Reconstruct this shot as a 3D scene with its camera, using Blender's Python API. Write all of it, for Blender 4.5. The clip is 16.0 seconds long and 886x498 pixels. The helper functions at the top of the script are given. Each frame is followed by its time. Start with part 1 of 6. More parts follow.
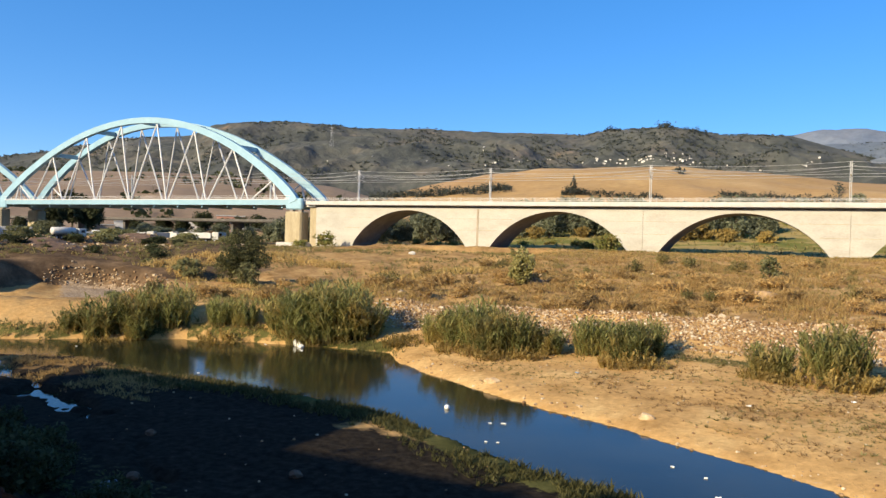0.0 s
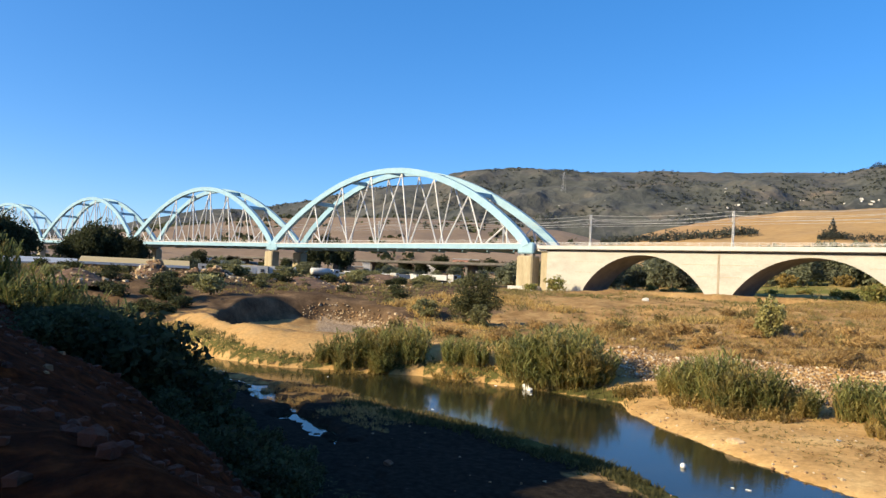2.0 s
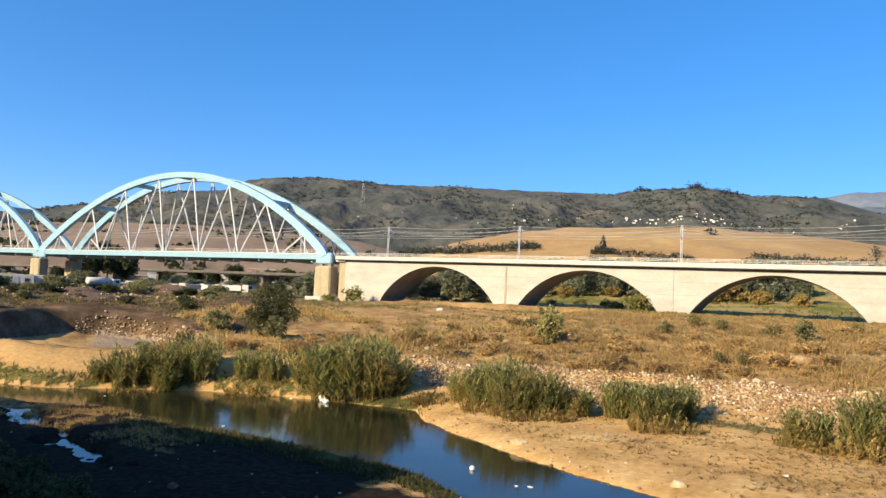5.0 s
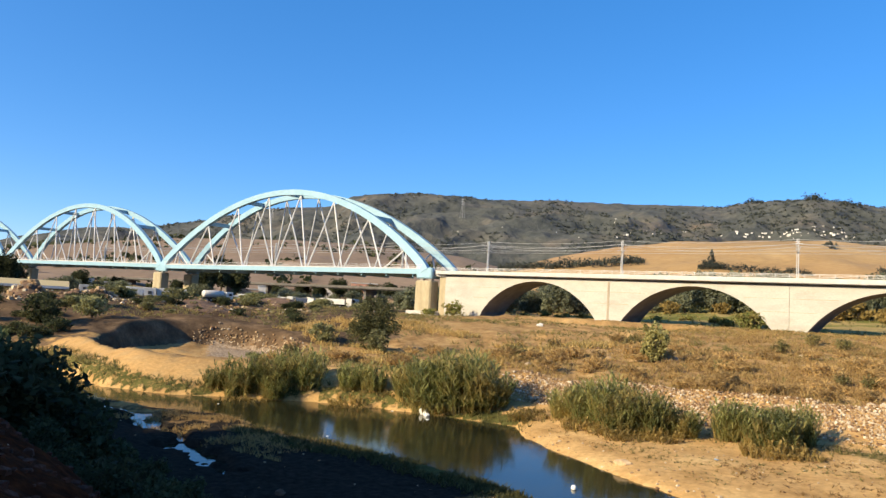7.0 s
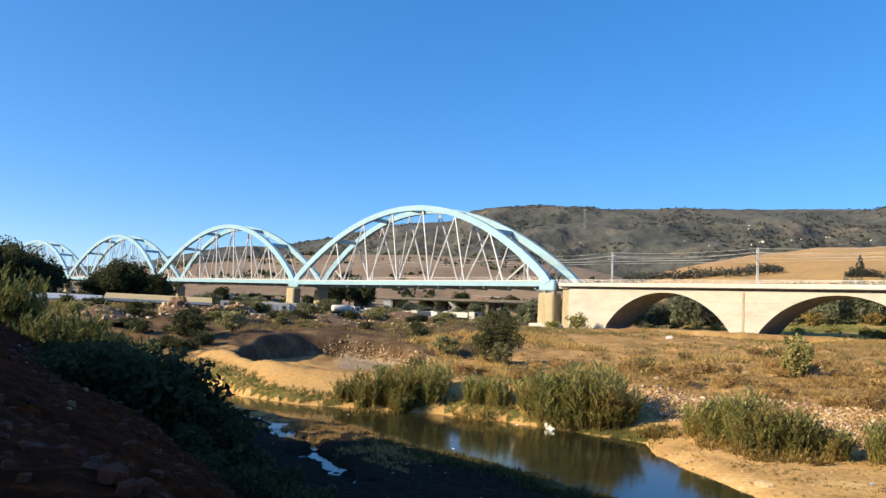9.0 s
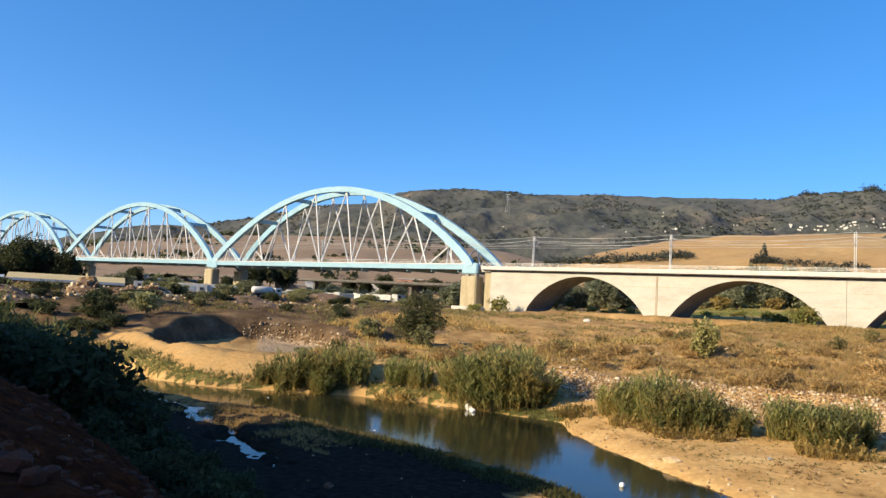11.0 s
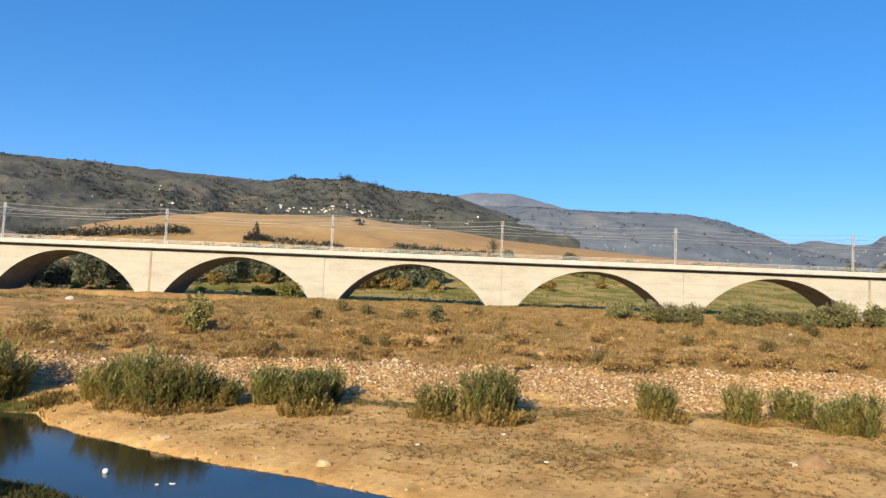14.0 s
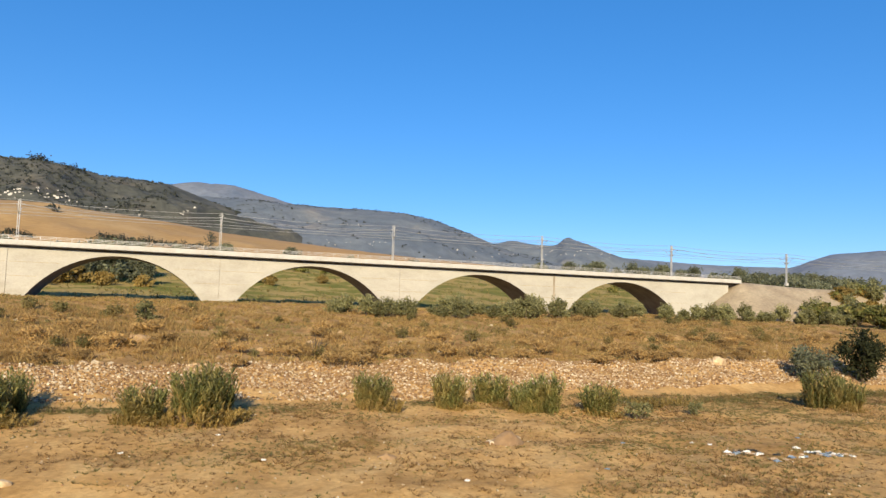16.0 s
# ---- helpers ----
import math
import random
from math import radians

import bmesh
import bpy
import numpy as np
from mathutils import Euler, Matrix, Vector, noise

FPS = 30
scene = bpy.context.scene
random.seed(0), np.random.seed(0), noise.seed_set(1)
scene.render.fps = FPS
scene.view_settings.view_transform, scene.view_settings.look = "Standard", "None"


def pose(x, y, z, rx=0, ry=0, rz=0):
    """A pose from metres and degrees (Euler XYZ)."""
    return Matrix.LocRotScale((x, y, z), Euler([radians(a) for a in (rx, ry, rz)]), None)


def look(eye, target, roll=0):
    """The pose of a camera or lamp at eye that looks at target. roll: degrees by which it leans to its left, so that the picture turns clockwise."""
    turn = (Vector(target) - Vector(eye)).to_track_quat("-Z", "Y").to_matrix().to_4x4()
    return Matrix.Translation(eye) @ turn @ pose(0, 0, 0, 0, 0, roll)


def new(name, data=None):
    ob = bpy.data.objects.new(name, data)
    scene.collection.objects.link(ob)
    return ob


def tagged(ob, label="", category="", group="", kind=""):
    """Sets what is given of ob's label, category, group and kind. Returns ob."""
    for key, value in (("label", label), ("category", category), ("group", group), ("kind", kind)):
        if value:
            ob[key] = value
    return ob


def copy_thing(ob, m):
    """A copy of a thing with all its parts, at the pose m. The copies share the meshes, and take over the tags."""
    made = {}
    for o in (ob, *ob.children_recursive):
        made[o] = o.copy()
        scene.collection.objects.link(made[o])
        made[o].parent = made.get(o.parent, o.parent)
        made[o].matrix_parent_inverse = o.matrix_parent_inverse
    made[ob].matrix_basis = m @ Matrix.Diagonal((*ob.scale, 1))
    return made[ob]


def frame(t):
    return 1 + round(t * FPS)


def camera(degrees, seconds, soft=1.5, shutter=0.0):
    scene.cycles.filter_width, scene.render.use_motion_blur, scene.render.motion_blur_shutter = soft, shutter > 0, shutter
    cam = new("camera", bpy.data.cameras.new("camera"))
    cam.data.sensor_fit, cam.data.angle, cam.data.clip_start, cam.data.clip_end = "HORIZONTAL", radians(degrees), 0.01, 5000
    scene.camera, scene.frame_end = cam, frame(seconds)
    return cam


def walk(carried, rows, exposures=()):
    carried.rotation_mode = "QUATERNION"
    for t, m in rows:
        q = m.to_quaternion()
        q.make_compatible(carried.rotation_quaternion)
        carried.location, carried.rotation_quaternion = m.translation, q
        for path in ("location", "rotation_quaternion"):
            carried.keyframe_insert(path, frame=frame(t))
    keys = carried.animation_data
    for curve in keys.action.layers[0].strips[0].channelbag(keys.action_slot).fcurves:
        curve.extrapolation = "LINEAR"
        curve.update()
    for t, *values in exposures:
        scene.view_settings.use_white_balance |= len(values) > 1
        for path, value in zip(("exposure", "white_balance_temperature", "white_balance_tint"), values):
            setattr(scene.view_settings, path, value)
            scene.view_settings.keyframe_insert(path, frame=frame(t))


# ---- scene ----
cam = camera(62.78, 16.0, soft=1.45)
EYE = (0.0, 0.0, 9.0)
# seconds, yaw, pitch, roll: a camera that turns where it stands
TURNS = (
    (0.0, 27.28, -0.62, -1.62), (0.5, 32.91, 0.45, -2.59), (1.0, 37.58, 0.98, -2.43), (1.5, 41.68, 1.74, -2.75),
    (2.0, 45.32, 2.19, -2.71), (2.5, 47.86, 2.68, -2.50), (3.0, 49.90, 2.67, -2.86), (3.5, 44.99, 0.97, -3.70),
    (4.0, 38.20, 2.74, -3.51), (4.2, 35.83, 3.09, -3.08), (5.4, 28.6, 3.9, -2.8), (6.3, 32.31, 4.28, -2.88), (6.5, 34.00, 4.39, -3.07),
    (7.0, 37.33, 4.53, -3.22), (7.5, 39.99, 4.62, -3.07), (8.0, 42.81, 4.78, -2.90), (8.5, 45.30, 5.72, -2.91),
    (8.7, 46.01, 5.45, -2.84), (9.8, 48.2, 4.7, -3.0), (10.8, 43.76, 4.10, -3.12), (11.0, 40.91, 3.98, -3.15),
    (11.5, 34.34, 3.82, -3.18), (12.0, 26.58, 4.00, -2.38), (12.5, 19.89, 4.10, -1.95), (13.0, 14.25, 4.08, -1.98),
    (13.5, 7.58, 3.82, -2.24), (14.0, 2.55, 3.94, -2.34), (14.5, -2.09, 4.10, -2.53), (15.0, -8.61, 4.29, -2.28),
    (15.5, -14.53, 4.36, -2.06), (16.0, -19.17, 4.34, -1.92))
walk(cam, [(t, pose(*EYE, 90 + p, r, y)) for t, y, p, r in TURNS], exposures=((0.0, 0.80), (3.0, 0.88), (8.0, 0.88), (12.0, 0.80), (13.5, 0.74), (16.0, 0.60)))

# ---- light ----
SUN_UP, SUN_LEFT = 25.0, 22.0
to_sun = Vector((-math.sin(radians(SUN_LEFT)) * math.cos(radians(SUN_UP)), -math.cos(radians(SUN_LEFT)) * math.cos(radians(SUN_UP)), math.sin(radians(SUN_UP))))
sun = new("sun", bpy.data.lights.new("sun", "SUN"))
sun.matrix_world = look((0, 0, 0), -to_sun)
sun.data.energy, sun.data.angle, sun.data.color = 5.0, radians(0.55), (1.0, 0.825, 0.54)
world = bpy.data.worlds.new("sky")
scene.world = world
world.use_nodes = True
wn = world.node_tree
sky = wn.nodes.new("ShaderNodeTexSky")
sky.sky_type, sky.sun_disc = "NISHITA", False
sky.sun_elevation, sky.sun_rotation = radians(SUN_UP), radians(180 + SUN_LEFT)
sky.air_density, sky.dust_density, sky.ozone_density, sky.altitude = 0.66, 0.7, 5.0, 100
deep = wn.nodes.new("ShaderNodeHueSaturation")
deep.inputs["Hue"].default_value, deep.inputs["Saturation"].default_value = 0.507, 1.50
even = wn.nodes.new("ShaderNodeGamma")
even.inputs[1].default_value = 0.62
wn.links.new(sky.outputs[0], even.inputs[0])
wn.links.new(even.outputs[0], deep.inputs["Color"])
wn.links.new(deep.outputs[0], wn.nodes["Background"].inputs[0])
wn.nodes["Background"].inputs[1].default_value = 0.222


# ---- materials ----
def ramp_node(nt, fac, stops):
    n = nt.nodes.new("ShaderNodeValToRGB")
    els = n.color_ramp.elements
    while len(els) < len(stops):
        els.new(0.5)
    for e, (p, c) in zip(els, stops):
        e.position, e.color = p, (*c, 1)
    nt.links.new(fac, n.inputs[0])
    return n.outputs[0]


def noise_node(nt, vec, scale, detail=6, rough=0.6, stretch=None):
    if stretch:
        m = nt.nodes.new("ShaderNodeMapping")
        m.inputs["Scale"].default_value = stretch
        nt.links.new(vec, m.inputs[0])
        vec = m.outputs[0]
    n = nt.nodes.new("ShaderNodeTexNoise")
    n.inputs["Scale"].default_value, n.inputs["Detail"].default_value, n.inputs["Roughness"].default_value = scale, detail, rough
    nt.links.new(vec, n.inputs["Vector"])
    return n.outputs[0]


def mix_node(nt, fac, a, b, blend="MIX"):
    n = nt.nodes.new("ShaderNodeMix")
    n.data_type, n.blend_type = "RGBA", blend
    for sock, v in ((n.inputs[0], fac), (n.inputs[6], a), (n.inputs[7], b)):
        if hasattr(v, "is_linked"):
            nt.links.new(v, sock)
        elif isinstance(v, tuple):
            sock.default_value = (*v, 1)
        else:
            sock.default_value = v
    return n.outputs[2]


def surface(name, stops, scale, rough=0.9, metal=0.0, bump=0.3, bump_dist=0.05, fine=6.0, fine_mix=0.5, stretch=None, vary=0.0, object_space=False, tint=None):
    """A material with a coarse colour noise, a fine grain over it, bump, and a change of brightness from piece to piece."""
    m = bpy.data.materials.new(name)
    m.use_nodes = True
    nt = m.node_tree
    bsdf = nt.nodes["Principled BSDF"]
    geo = nt.nodes.new("ShaderNodeTexCoord").outputs["Object"] if object_space else nt.nodes.new("ShaderNodeNewGeometry").outputs["Position"]
    coarse = noise_node(nt, geo, scale, stretch=stretch)
    col = ramp_node(nt, coarse, stops)
    grain = noise_node(nt, geo, scale * fine, stretch=stretch)
    dark = ramp_node(nt, grain, ((0.3, (0.55,) * 3), (0.7, (1.25,) * 3)))
    col = mix_node(nt, fine_mix, col, dark, "MULTIPLY")
    if tint:
        big = noise_node(nt, geo, scale * 0.13, 3)
        col = mix_node(nt, ramp_node(nt, big, ((0.45, (0, 0, 0)), (0.62, (1, 1, 1)))), col, tint)
    if vary:
        info = nt.nodes.new("ShaderNodeObjectInfo").outputs["Random"]
        hsv = nt.nodes.new("ShaderNodeHueSaturation")
        mr = nt.nodes.new("ShaderNodeMapRange")
        mr.inputs[3].default_value, mr.inputs[4].default_value = 1 - vary, 1 + vary
        nt.links.new(info, mr.inputs[0])
        nt.links.new(mr.outputs[0], hsv.inputs["Value"])
        nt.links.new(col, hsv.inputs["Color"])
        col = hsv.outputs[0]
    nt.links.new(col, bsdf.inputs["Base Color"])
    bsdf.inputs["Roughness"].default_value, bsdf.inputs["Metallic"].default_value = rough, metal
    if bump:
        b = nt.nodes.new("ShaderNodeBump")
        b.inputs["Strength"].default_value, b.inputs["Distance"].default_value = bump, bump_dist
        nt.links.new(grain, b.inputs["Height"])
        nt.links.new(b.outputs[0], bsdf.inputs["Normal"])
    return m


def foliage(name, dark, light, scale=0.6, vary=0.25, dry=None):
    """Leaves: colour by leaf and by clump, with some light passing through."""
    m = bpy.data.materials.new(name)
    m.use_nodes = True
    nt = m.node_tree
    bsdf = nt.nodes["Principled BSDF"]
    geo = nt.nodes.new("ShaderNodeNewGeometry")
    mixn = mix_node(nt, geo.outputs["Random Per Island"], dark, light)
    n = noise_node(nt, geo.outputs["Position"], scale, 3)
    if dry:
        mixn = mix_node(nt, ramp_node(nt, n, ((0.46, (0, 0, 0)), (0.68, (1, 1, 1)))), mixn, dry)
    hsv = nt.nodes.new("ShaderNodeHueSaturation")
    mr = nt.nodes.new("ShaderNodeMapRange")
    mr.inputs[3].default_value, mr.inputs[4].default_value = 1 - vary, 1 + vary
    nt.links.new(nt.nodes.new("ShaderNodeObjectInfo").outputs["Random"], mr.inputs[0])
    nt.links.new(mr.outputs[0], hsv.inputs["Value"])
    nt.links.new(mixn, hsv.inputs["Color"])
    nt.links.new(hsv.outputs[0], bsdf.inputs["Base Color"])
    bsdf.inputs["Roughness"].default_value = 0.75
    bsdf.inputs["Specular IOR Level"].default_value = 0.25
    tr = nt.nodes.new("ShaderNodeBsdfTranslucent")
    nt.links.new(hsv.outputs[0], tr.inputs[0])
    ms = nt.nodes.new("ShaderNodeMixShader")
    ms.inputs[0].default_value = 0.45
    nt.links.new(bsdf.outputs[0], ms.inputs[1])
    nt.links.new(tr.outputs[0], ms.inputs[2])
    nt.links.new(ms.outputs[0], nt.nodes["Material Output"].inputs[0])
    return m


def zone_ground():
    """The ground: bare sand, dry grass soil, damp green, dark earth and pale gravel, blended by the mesh's own zones;
    the near bank's soils have shade painted in.
    """
    m = bpy.data.materials.new("ground_soil")
    m.use_nodes = True
    nt = m.node_tree
    bsdf = nt.nodes["Principled BSDF"]
    pos = nt.nodes.new("ShaderNodeNewGeometry").outputs["Position"]
    n1, n2, n3 = noise_node(nt, pos, 0.35), noise_node(nt, pos, 2.6, 8, 0.7), noise_node(nt, pos, 0.07, 4)

    def attr(name):
        a = nt.nodes.new("ShaderNodeAttribute")
        a.attribute_name = name
        return a.outputs["Fac"]

    def edge(name, n, w=0.35):
        """zone weight broken up by noise"""
        ad = nt.nodes.new("ShaderNodeMath")
        ad.operation = "ADD"
        nt.links.new(attr(name), ad.inputs[0])
        nt.links.new(n, ad.inputs[1])
        return ramp_node(nt, ad.outputs[0], ((0.85, (0, 0, 0)), (0.85 + w * 0.4, (1, 1, 1))))
    sand = ramp_node(nt, n1, ((0.3, (0.345, 0.205, 0.078)), (0.5, (0.48, 0.30, 0.122)), (0.7, (0.57, 0.385, 0.17))))
    brown = ramp_node(nt, n1, ((0.3, (0.19, 0.108, 0.045)), (0.5, (0.33, 0.205, 0.088)), (0.72, (0.47, 0.32, 0.145))))
    green = ramp_node(nt, n1, ((0.3, (0.045, 0.05, 0.016)), (0.7, (0.13, 0.12, 0.04))))
    earth = ramp_node(nt, n1, ((0.3, (0.055, 0.036, 0.022)), (0.5, (0.105, 0.070, 0.042)), (0.72, (0.20, 0.135, 0.080))))
    gravel = ramp_node(nt, n2, ((0.3, (0.17, 0.125, 0.085)), (0.7, (0.40, 0.31, 0.215))))
    field = ramp_node(nt, n3, ((0.3, (0.125, 0.135, 0.034)), (0.47, (0.185, 0.175, 0.050)), (0.56, (0.34, 0.255, 0.100))))
    col = mix_node(nt, edge("brown", n1), sand, brown)
    col = mix_node(nt, edge("earth", n1), col, earth)
    # foreground soils, near-black and dark red, with shade put into the colour
    shade_soil = ramp_node(nt, n2, ((0.3, (0.010, 0.0085, 0.007)), (0.7, (0.036, 0.029, 0.021))))
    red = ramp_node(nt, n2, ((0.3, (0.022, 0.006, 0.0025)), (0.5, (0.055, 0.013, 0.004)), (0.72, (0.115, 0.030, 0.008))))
    col = mix_node(nt, edge("shade_soil", n1), col, shade_soil)
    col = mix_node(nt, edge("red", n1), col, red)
    col = mix_node(nt, edge("field", n3, 0.8), col, field)
    col = mix_node(nt, edge("gravel", n2), col, gravel)
    col = mix_node(nt, edge("green", n2), col, green)
    dark = ramp_node(nt, n2, ((0.3, (0.62,) * 3), (0.68, (1.22,) * 3)))
    col = mix_node(nt, 0.75, col, dark, "MULTIPLY")
    nt.links.new(col, bsdf.inputs["Base Color"])
    bsdf.inputs["Roughness"].default_value = 1.0
    bsdf.inputs["Specular IOR Level"].default_value = 0.03
    b = nt.nodes.new("ShaderNodeBump")
    b.inputs["Strength"].default_value, b.inputs["Distance"].default_value = 0.7, 0.12
    nt.links.new(n2, b.inputs["Height"])
    nt.links.new(b.outputs[0], bsdf.inputs["Normal"])
    return m


def water_surface():
    m = bpy.data.materials.new("river_water")
    m.use_nodes = True
    nt = m.node_tree
    bsdf = nt.nodes["Principled BSDF"]
    pos = nt.nodes.new("ShaderNodeNewGeometry").outputs["Position"]
    col = ramp_node(nt, noise_node(nt, pos, 0.12), ((0.35, (0.012, 0.014, 0.008)), (0.65, (0.030, 0.030, 0.014))))
    nt.links.new(col, bsdf.inputs["Base Color"])
    bsdf.inputs["Roughness"].default_value, bsdf.inputs["IOR"].default_value = 0.07, 1.33
    b = nt.nodes.new("ShaderNodeBump")
    b.inputs["Strength"].default_value, b.inputs["Distance"].default_value = 0.13, 0.04
    nt.links.new(noise_node(nt, pos, 2.2, 3, 0.5, (1, 2.2, 1)), b.inputs["Height"])
    nt.links.new(b.outputs[0], bsdf.inputs["Normal"])
    return m


GROUND, WATER = zone_ground(), water_surface()
CONCRETE = surface("cream_concrete", ((0.3, (0.33, 0.315, 0.270)), (0.5, (0.38, 0.365, 0.320)), (0.7, (0.415, 0.40, 0.355))), 0.25, 0.85, bump=0.15, fine=9, fine_mix=0.28, stretch=(1, 1, 2.4))
DECK_WHITE = surface("pale_concrete", ((0.3, (0.38, 0.37, 0.34)), (0.7, (0.48, 0.47, 0.45))), 0.5, 0.8, bump=0.1, fine_mix=0.3)
PIER_CONCRETE = surface("weathered_concrete", ((0.3, (0.28, 0.225, 0.13)), (0.7, (0.39, 0.335, 0.22))), 0.5, 0.85, bump=0.15, fine=6, fine_mix=0.4, stretch=(1.5, 1.5, 0.3))
STAIN = surface("drain_stain", ((0.3, (0.22, 0.18, 0.13)), (0.7, (0.38, 0.32, 0.24))), 0.8, 0.9, stretch=(2, 2, 0.3))
BALLAST = surface("track_ballast", ((0.3, (0.16, 0.13, 0.11)), (0.7, (0.30, 0.26, 0.22))), 3.0, 0.95)
BLUE_STEEL = surface("light_blue_paint", ((0.3, (0.205, 0.345, 0.43)), (0.7, (0.25, 0.40, 0.485))), 0.3, 0.45, bump=0.02, fine=5, fine_mix=0.15)
WHITE_STEEL = surface("white_paint", ((0.3, (0.50, 0.50, 0.50)), (0.7, (0.58, 0.58, 0.57))), 0.7, 0.5, bump=0.02, fine_mix=0.15)
GALVANISED = surface("galvanised_steel", ((0.3, (0.40, 0.40, 0.40)), (0.7, (0.56, 0.56, 0.55))), 1.0, 0.5, 0.3, bump=0.05, fine_mix=0.3)
WIRE = surface("wire_metal", ((0.3, (0.30, 0.30, 0.30)), (0.7, (0.42, 0.42, 0.42))), 1.0, 0.5, 0.4, bump=0)
DARK_CONCRETE = surface("old_grey_concrete", ((0.3, (0.16, 0.14, 0.12)), (0.7, (0.28, 0.25, 0.22))), 0.4, 0.9, bump=0.15)
# darker grey for the arch undersides, their shade put into the colour
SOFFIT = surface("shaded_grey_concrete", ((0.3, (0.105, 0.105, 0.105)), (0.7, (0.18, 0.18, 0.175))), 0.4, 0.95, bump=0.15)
HILL_GOLD = surface("stubble_field", ((0.3, (0.255, 0.155, 0.055)), (0.52, (0.335, 0.212, 0.082)), (0.72, (0.40, 0.275, 0.125))), 0.012, 0.95, bump=0.3, bump_dist=0.6, fine=16, fine_mix=0.35, stretch=(1, 1.6, 1), tint=(0.30, 0.17, 0.06))
HILL_BROWN = surface("ploughed_hillside", ((0.3, (0.155, 0.105, 0.065)), (0.7, (0.255, 0.175, 0.105))), 0.015, 0.95, bump=0.3, bump_dist=0.6, fine=12, fine_mix=0.4)
MOUNTAIN = surface("scrub_mountain", ((0.34, (0.036, 0.043, 0.040)), (0.50, (0.064, 0.068, 0.060)), (0.62, (0.094, 0.086, 0.070)), (0.76, (0.17, 0.115, 0.075))), 0.006, 1.0, bump=0.8, bump_dist=9.0, fine=8, fine_mix=0.75)
# blue-grey of the far mountains is distance haze put into the colour
MOUNTAIN_FAR = surface("hazy_mountain_scrub", ((0.34, (0.085, 0.112, 0.150)), (0.6, (0.125, 0.148, 0.175)), (0.75, (0.21, 0.20, 0.19))), 0.004, 0.95, bump=0.7, bump_dist=14.0, fine=7, fine_mix=0.5)
MOUNTAIN_PALE = surface("hazy_far_mountain", ((0.34, (0.105, 0.138, 0.195)), (0.7, (0.160, 0.180, 0.22))), 0.004, 0.95, bump=0.5, bump_dist=14.0, fine=7, fine_mix=0.4)
STONE = surface("river_stone", ((0.3, (0.27, 0.18, 0.10)), (0.5, (0.39, 0.28, 0.16)), (0.7, (0.50, 0.39, 0.25))), 1.7, 0.9, fine=4, fine_mix=0.4, vary=0.35)
EARTH = surface("bare_earth", ((0.3, (0.20, 0.12, 0.06)), (0.7, (0.40, 0.27, 0.14))), 0.3, 0.95, bump=0.5, bump_dist=0.15)
BANK_EARTH = surface("packed_bank_earth", ((0.3, (0.24, 0.19, 0.13)), (0.7, (0.36, 0.30, 0.21))), 0.25, 0.95, bump=0.4, bump_dist=0.12)
DARK_EARTH = surface("dark_rubble_earth", ((0.3, (0.055, 0.032, 0.020)), (0.7, (0.18, 0.105, 0.060))), 0.8, 0.95, bump=0.6, bump_dist=0.15)
WALL_WHITE = surface("whitewashed_wall", ((0.3, (0.50, 0.47, 0.42)), (0.7, (0.68, 0.66, 0.62))), 0.2, 0.85, bump=0.05, fine_mix=0.3)
WALL_TAN = surface("tan_wall", ((0.3, (0.36, 0.27, 0.19)), (0.7, (0.52, 0.40, 0.29))), 0.2, 0.85, bump=0.05, fine_mix=0.3)
WALL_PINK = surface("pink_wall", ((0.3, (0.48, 0.24, 0.17)), (0.7, (0.58, 0.32, 0.23))), 0.2, 0.85, bump=0.05, fine_mix=0.3)
DARK_GLASS = surface("dark_window", ((0.3, (0.03, 0.03, 0.035)), (0.7, (0.06, 0.06, 0.07))), 0.5, 0.2, bump=0)
SHED_ROOF = surface("corrugated_yellow_sheet", ((0.3, (0.42, 0.33, 0.15)), (0.7, (0.54, 0.43, 0.22))), 0.4, 0.6, bump=0.3, stretch=(6, 0.4, 1), fine_mix=0.3)
SHED_GREY = surface("corrugated_grey_sheet", ((0.3, (0.30, 0.33, 0.36)), (0.7, (0.44, 0.47, 0.50))), 0.4, 0.5, bump=0.3, stretch=(6, 0.4, 1), fine_mix=0.3)
SHED_WALL = surface("red_brown_shed_wall", ((0.3, (0.13, 0.06, 0.04)), (0.7, (0.22, 0.11, 0.07))), 0.5, 0.8)
PAINT_WHITE = surface("white_vehicle_paint", ((0.3, (0.40, 0.39, 0.36)), (0.7, (0.60, 0.58, 0.54))), 0.7, 0.4, bump=0.02, fine_mix=0.2)
RUBBER = surface("black_rubber", ((0.3, (0.015, 0.015, 0.015)), (0.7, (0.035, 0.035, 0.035))), 3.0, 0.85)
LITTER_WHITE = surface("white_litter", ((0.3, (0.60, 0.60, 0.58)), (0.7, (0.80, 0.80, 0.78))), 4.0, 0.6)
LITTER_BLUE = surface("blue_plastic", ((0.3, (0.10, 0.16, 0.25)), (0.7, (0.25, 0.32, 0.40))), 4.0, 0.5)
BARK = surface("bark", ((0.3, (0.07, 0.05, 0.035)), (0.7, (0.16, 0.12, 0.08))), 2.0, 0.95)
REED_STEM = foliage("reed_stems", (0.20, 0.16, 0.05), (0.36, 0.27, 0.10), dry=(0.42, 0.29, 0.10))
REED_LEAF = foliage("reed_leaves", (0.115, 0.132, 0.042), (0.35, 0.345, 0.125), 0.5, dry=(0.39, 0.30, 0.105))
# darker copy of the reed leaves, standing for shade on the near bank
REED_SHADED = foliage("shaded_reed_leaves", (0.045, 0.062, 0.020), (0.165, 0.178, 0.062), 0.5)
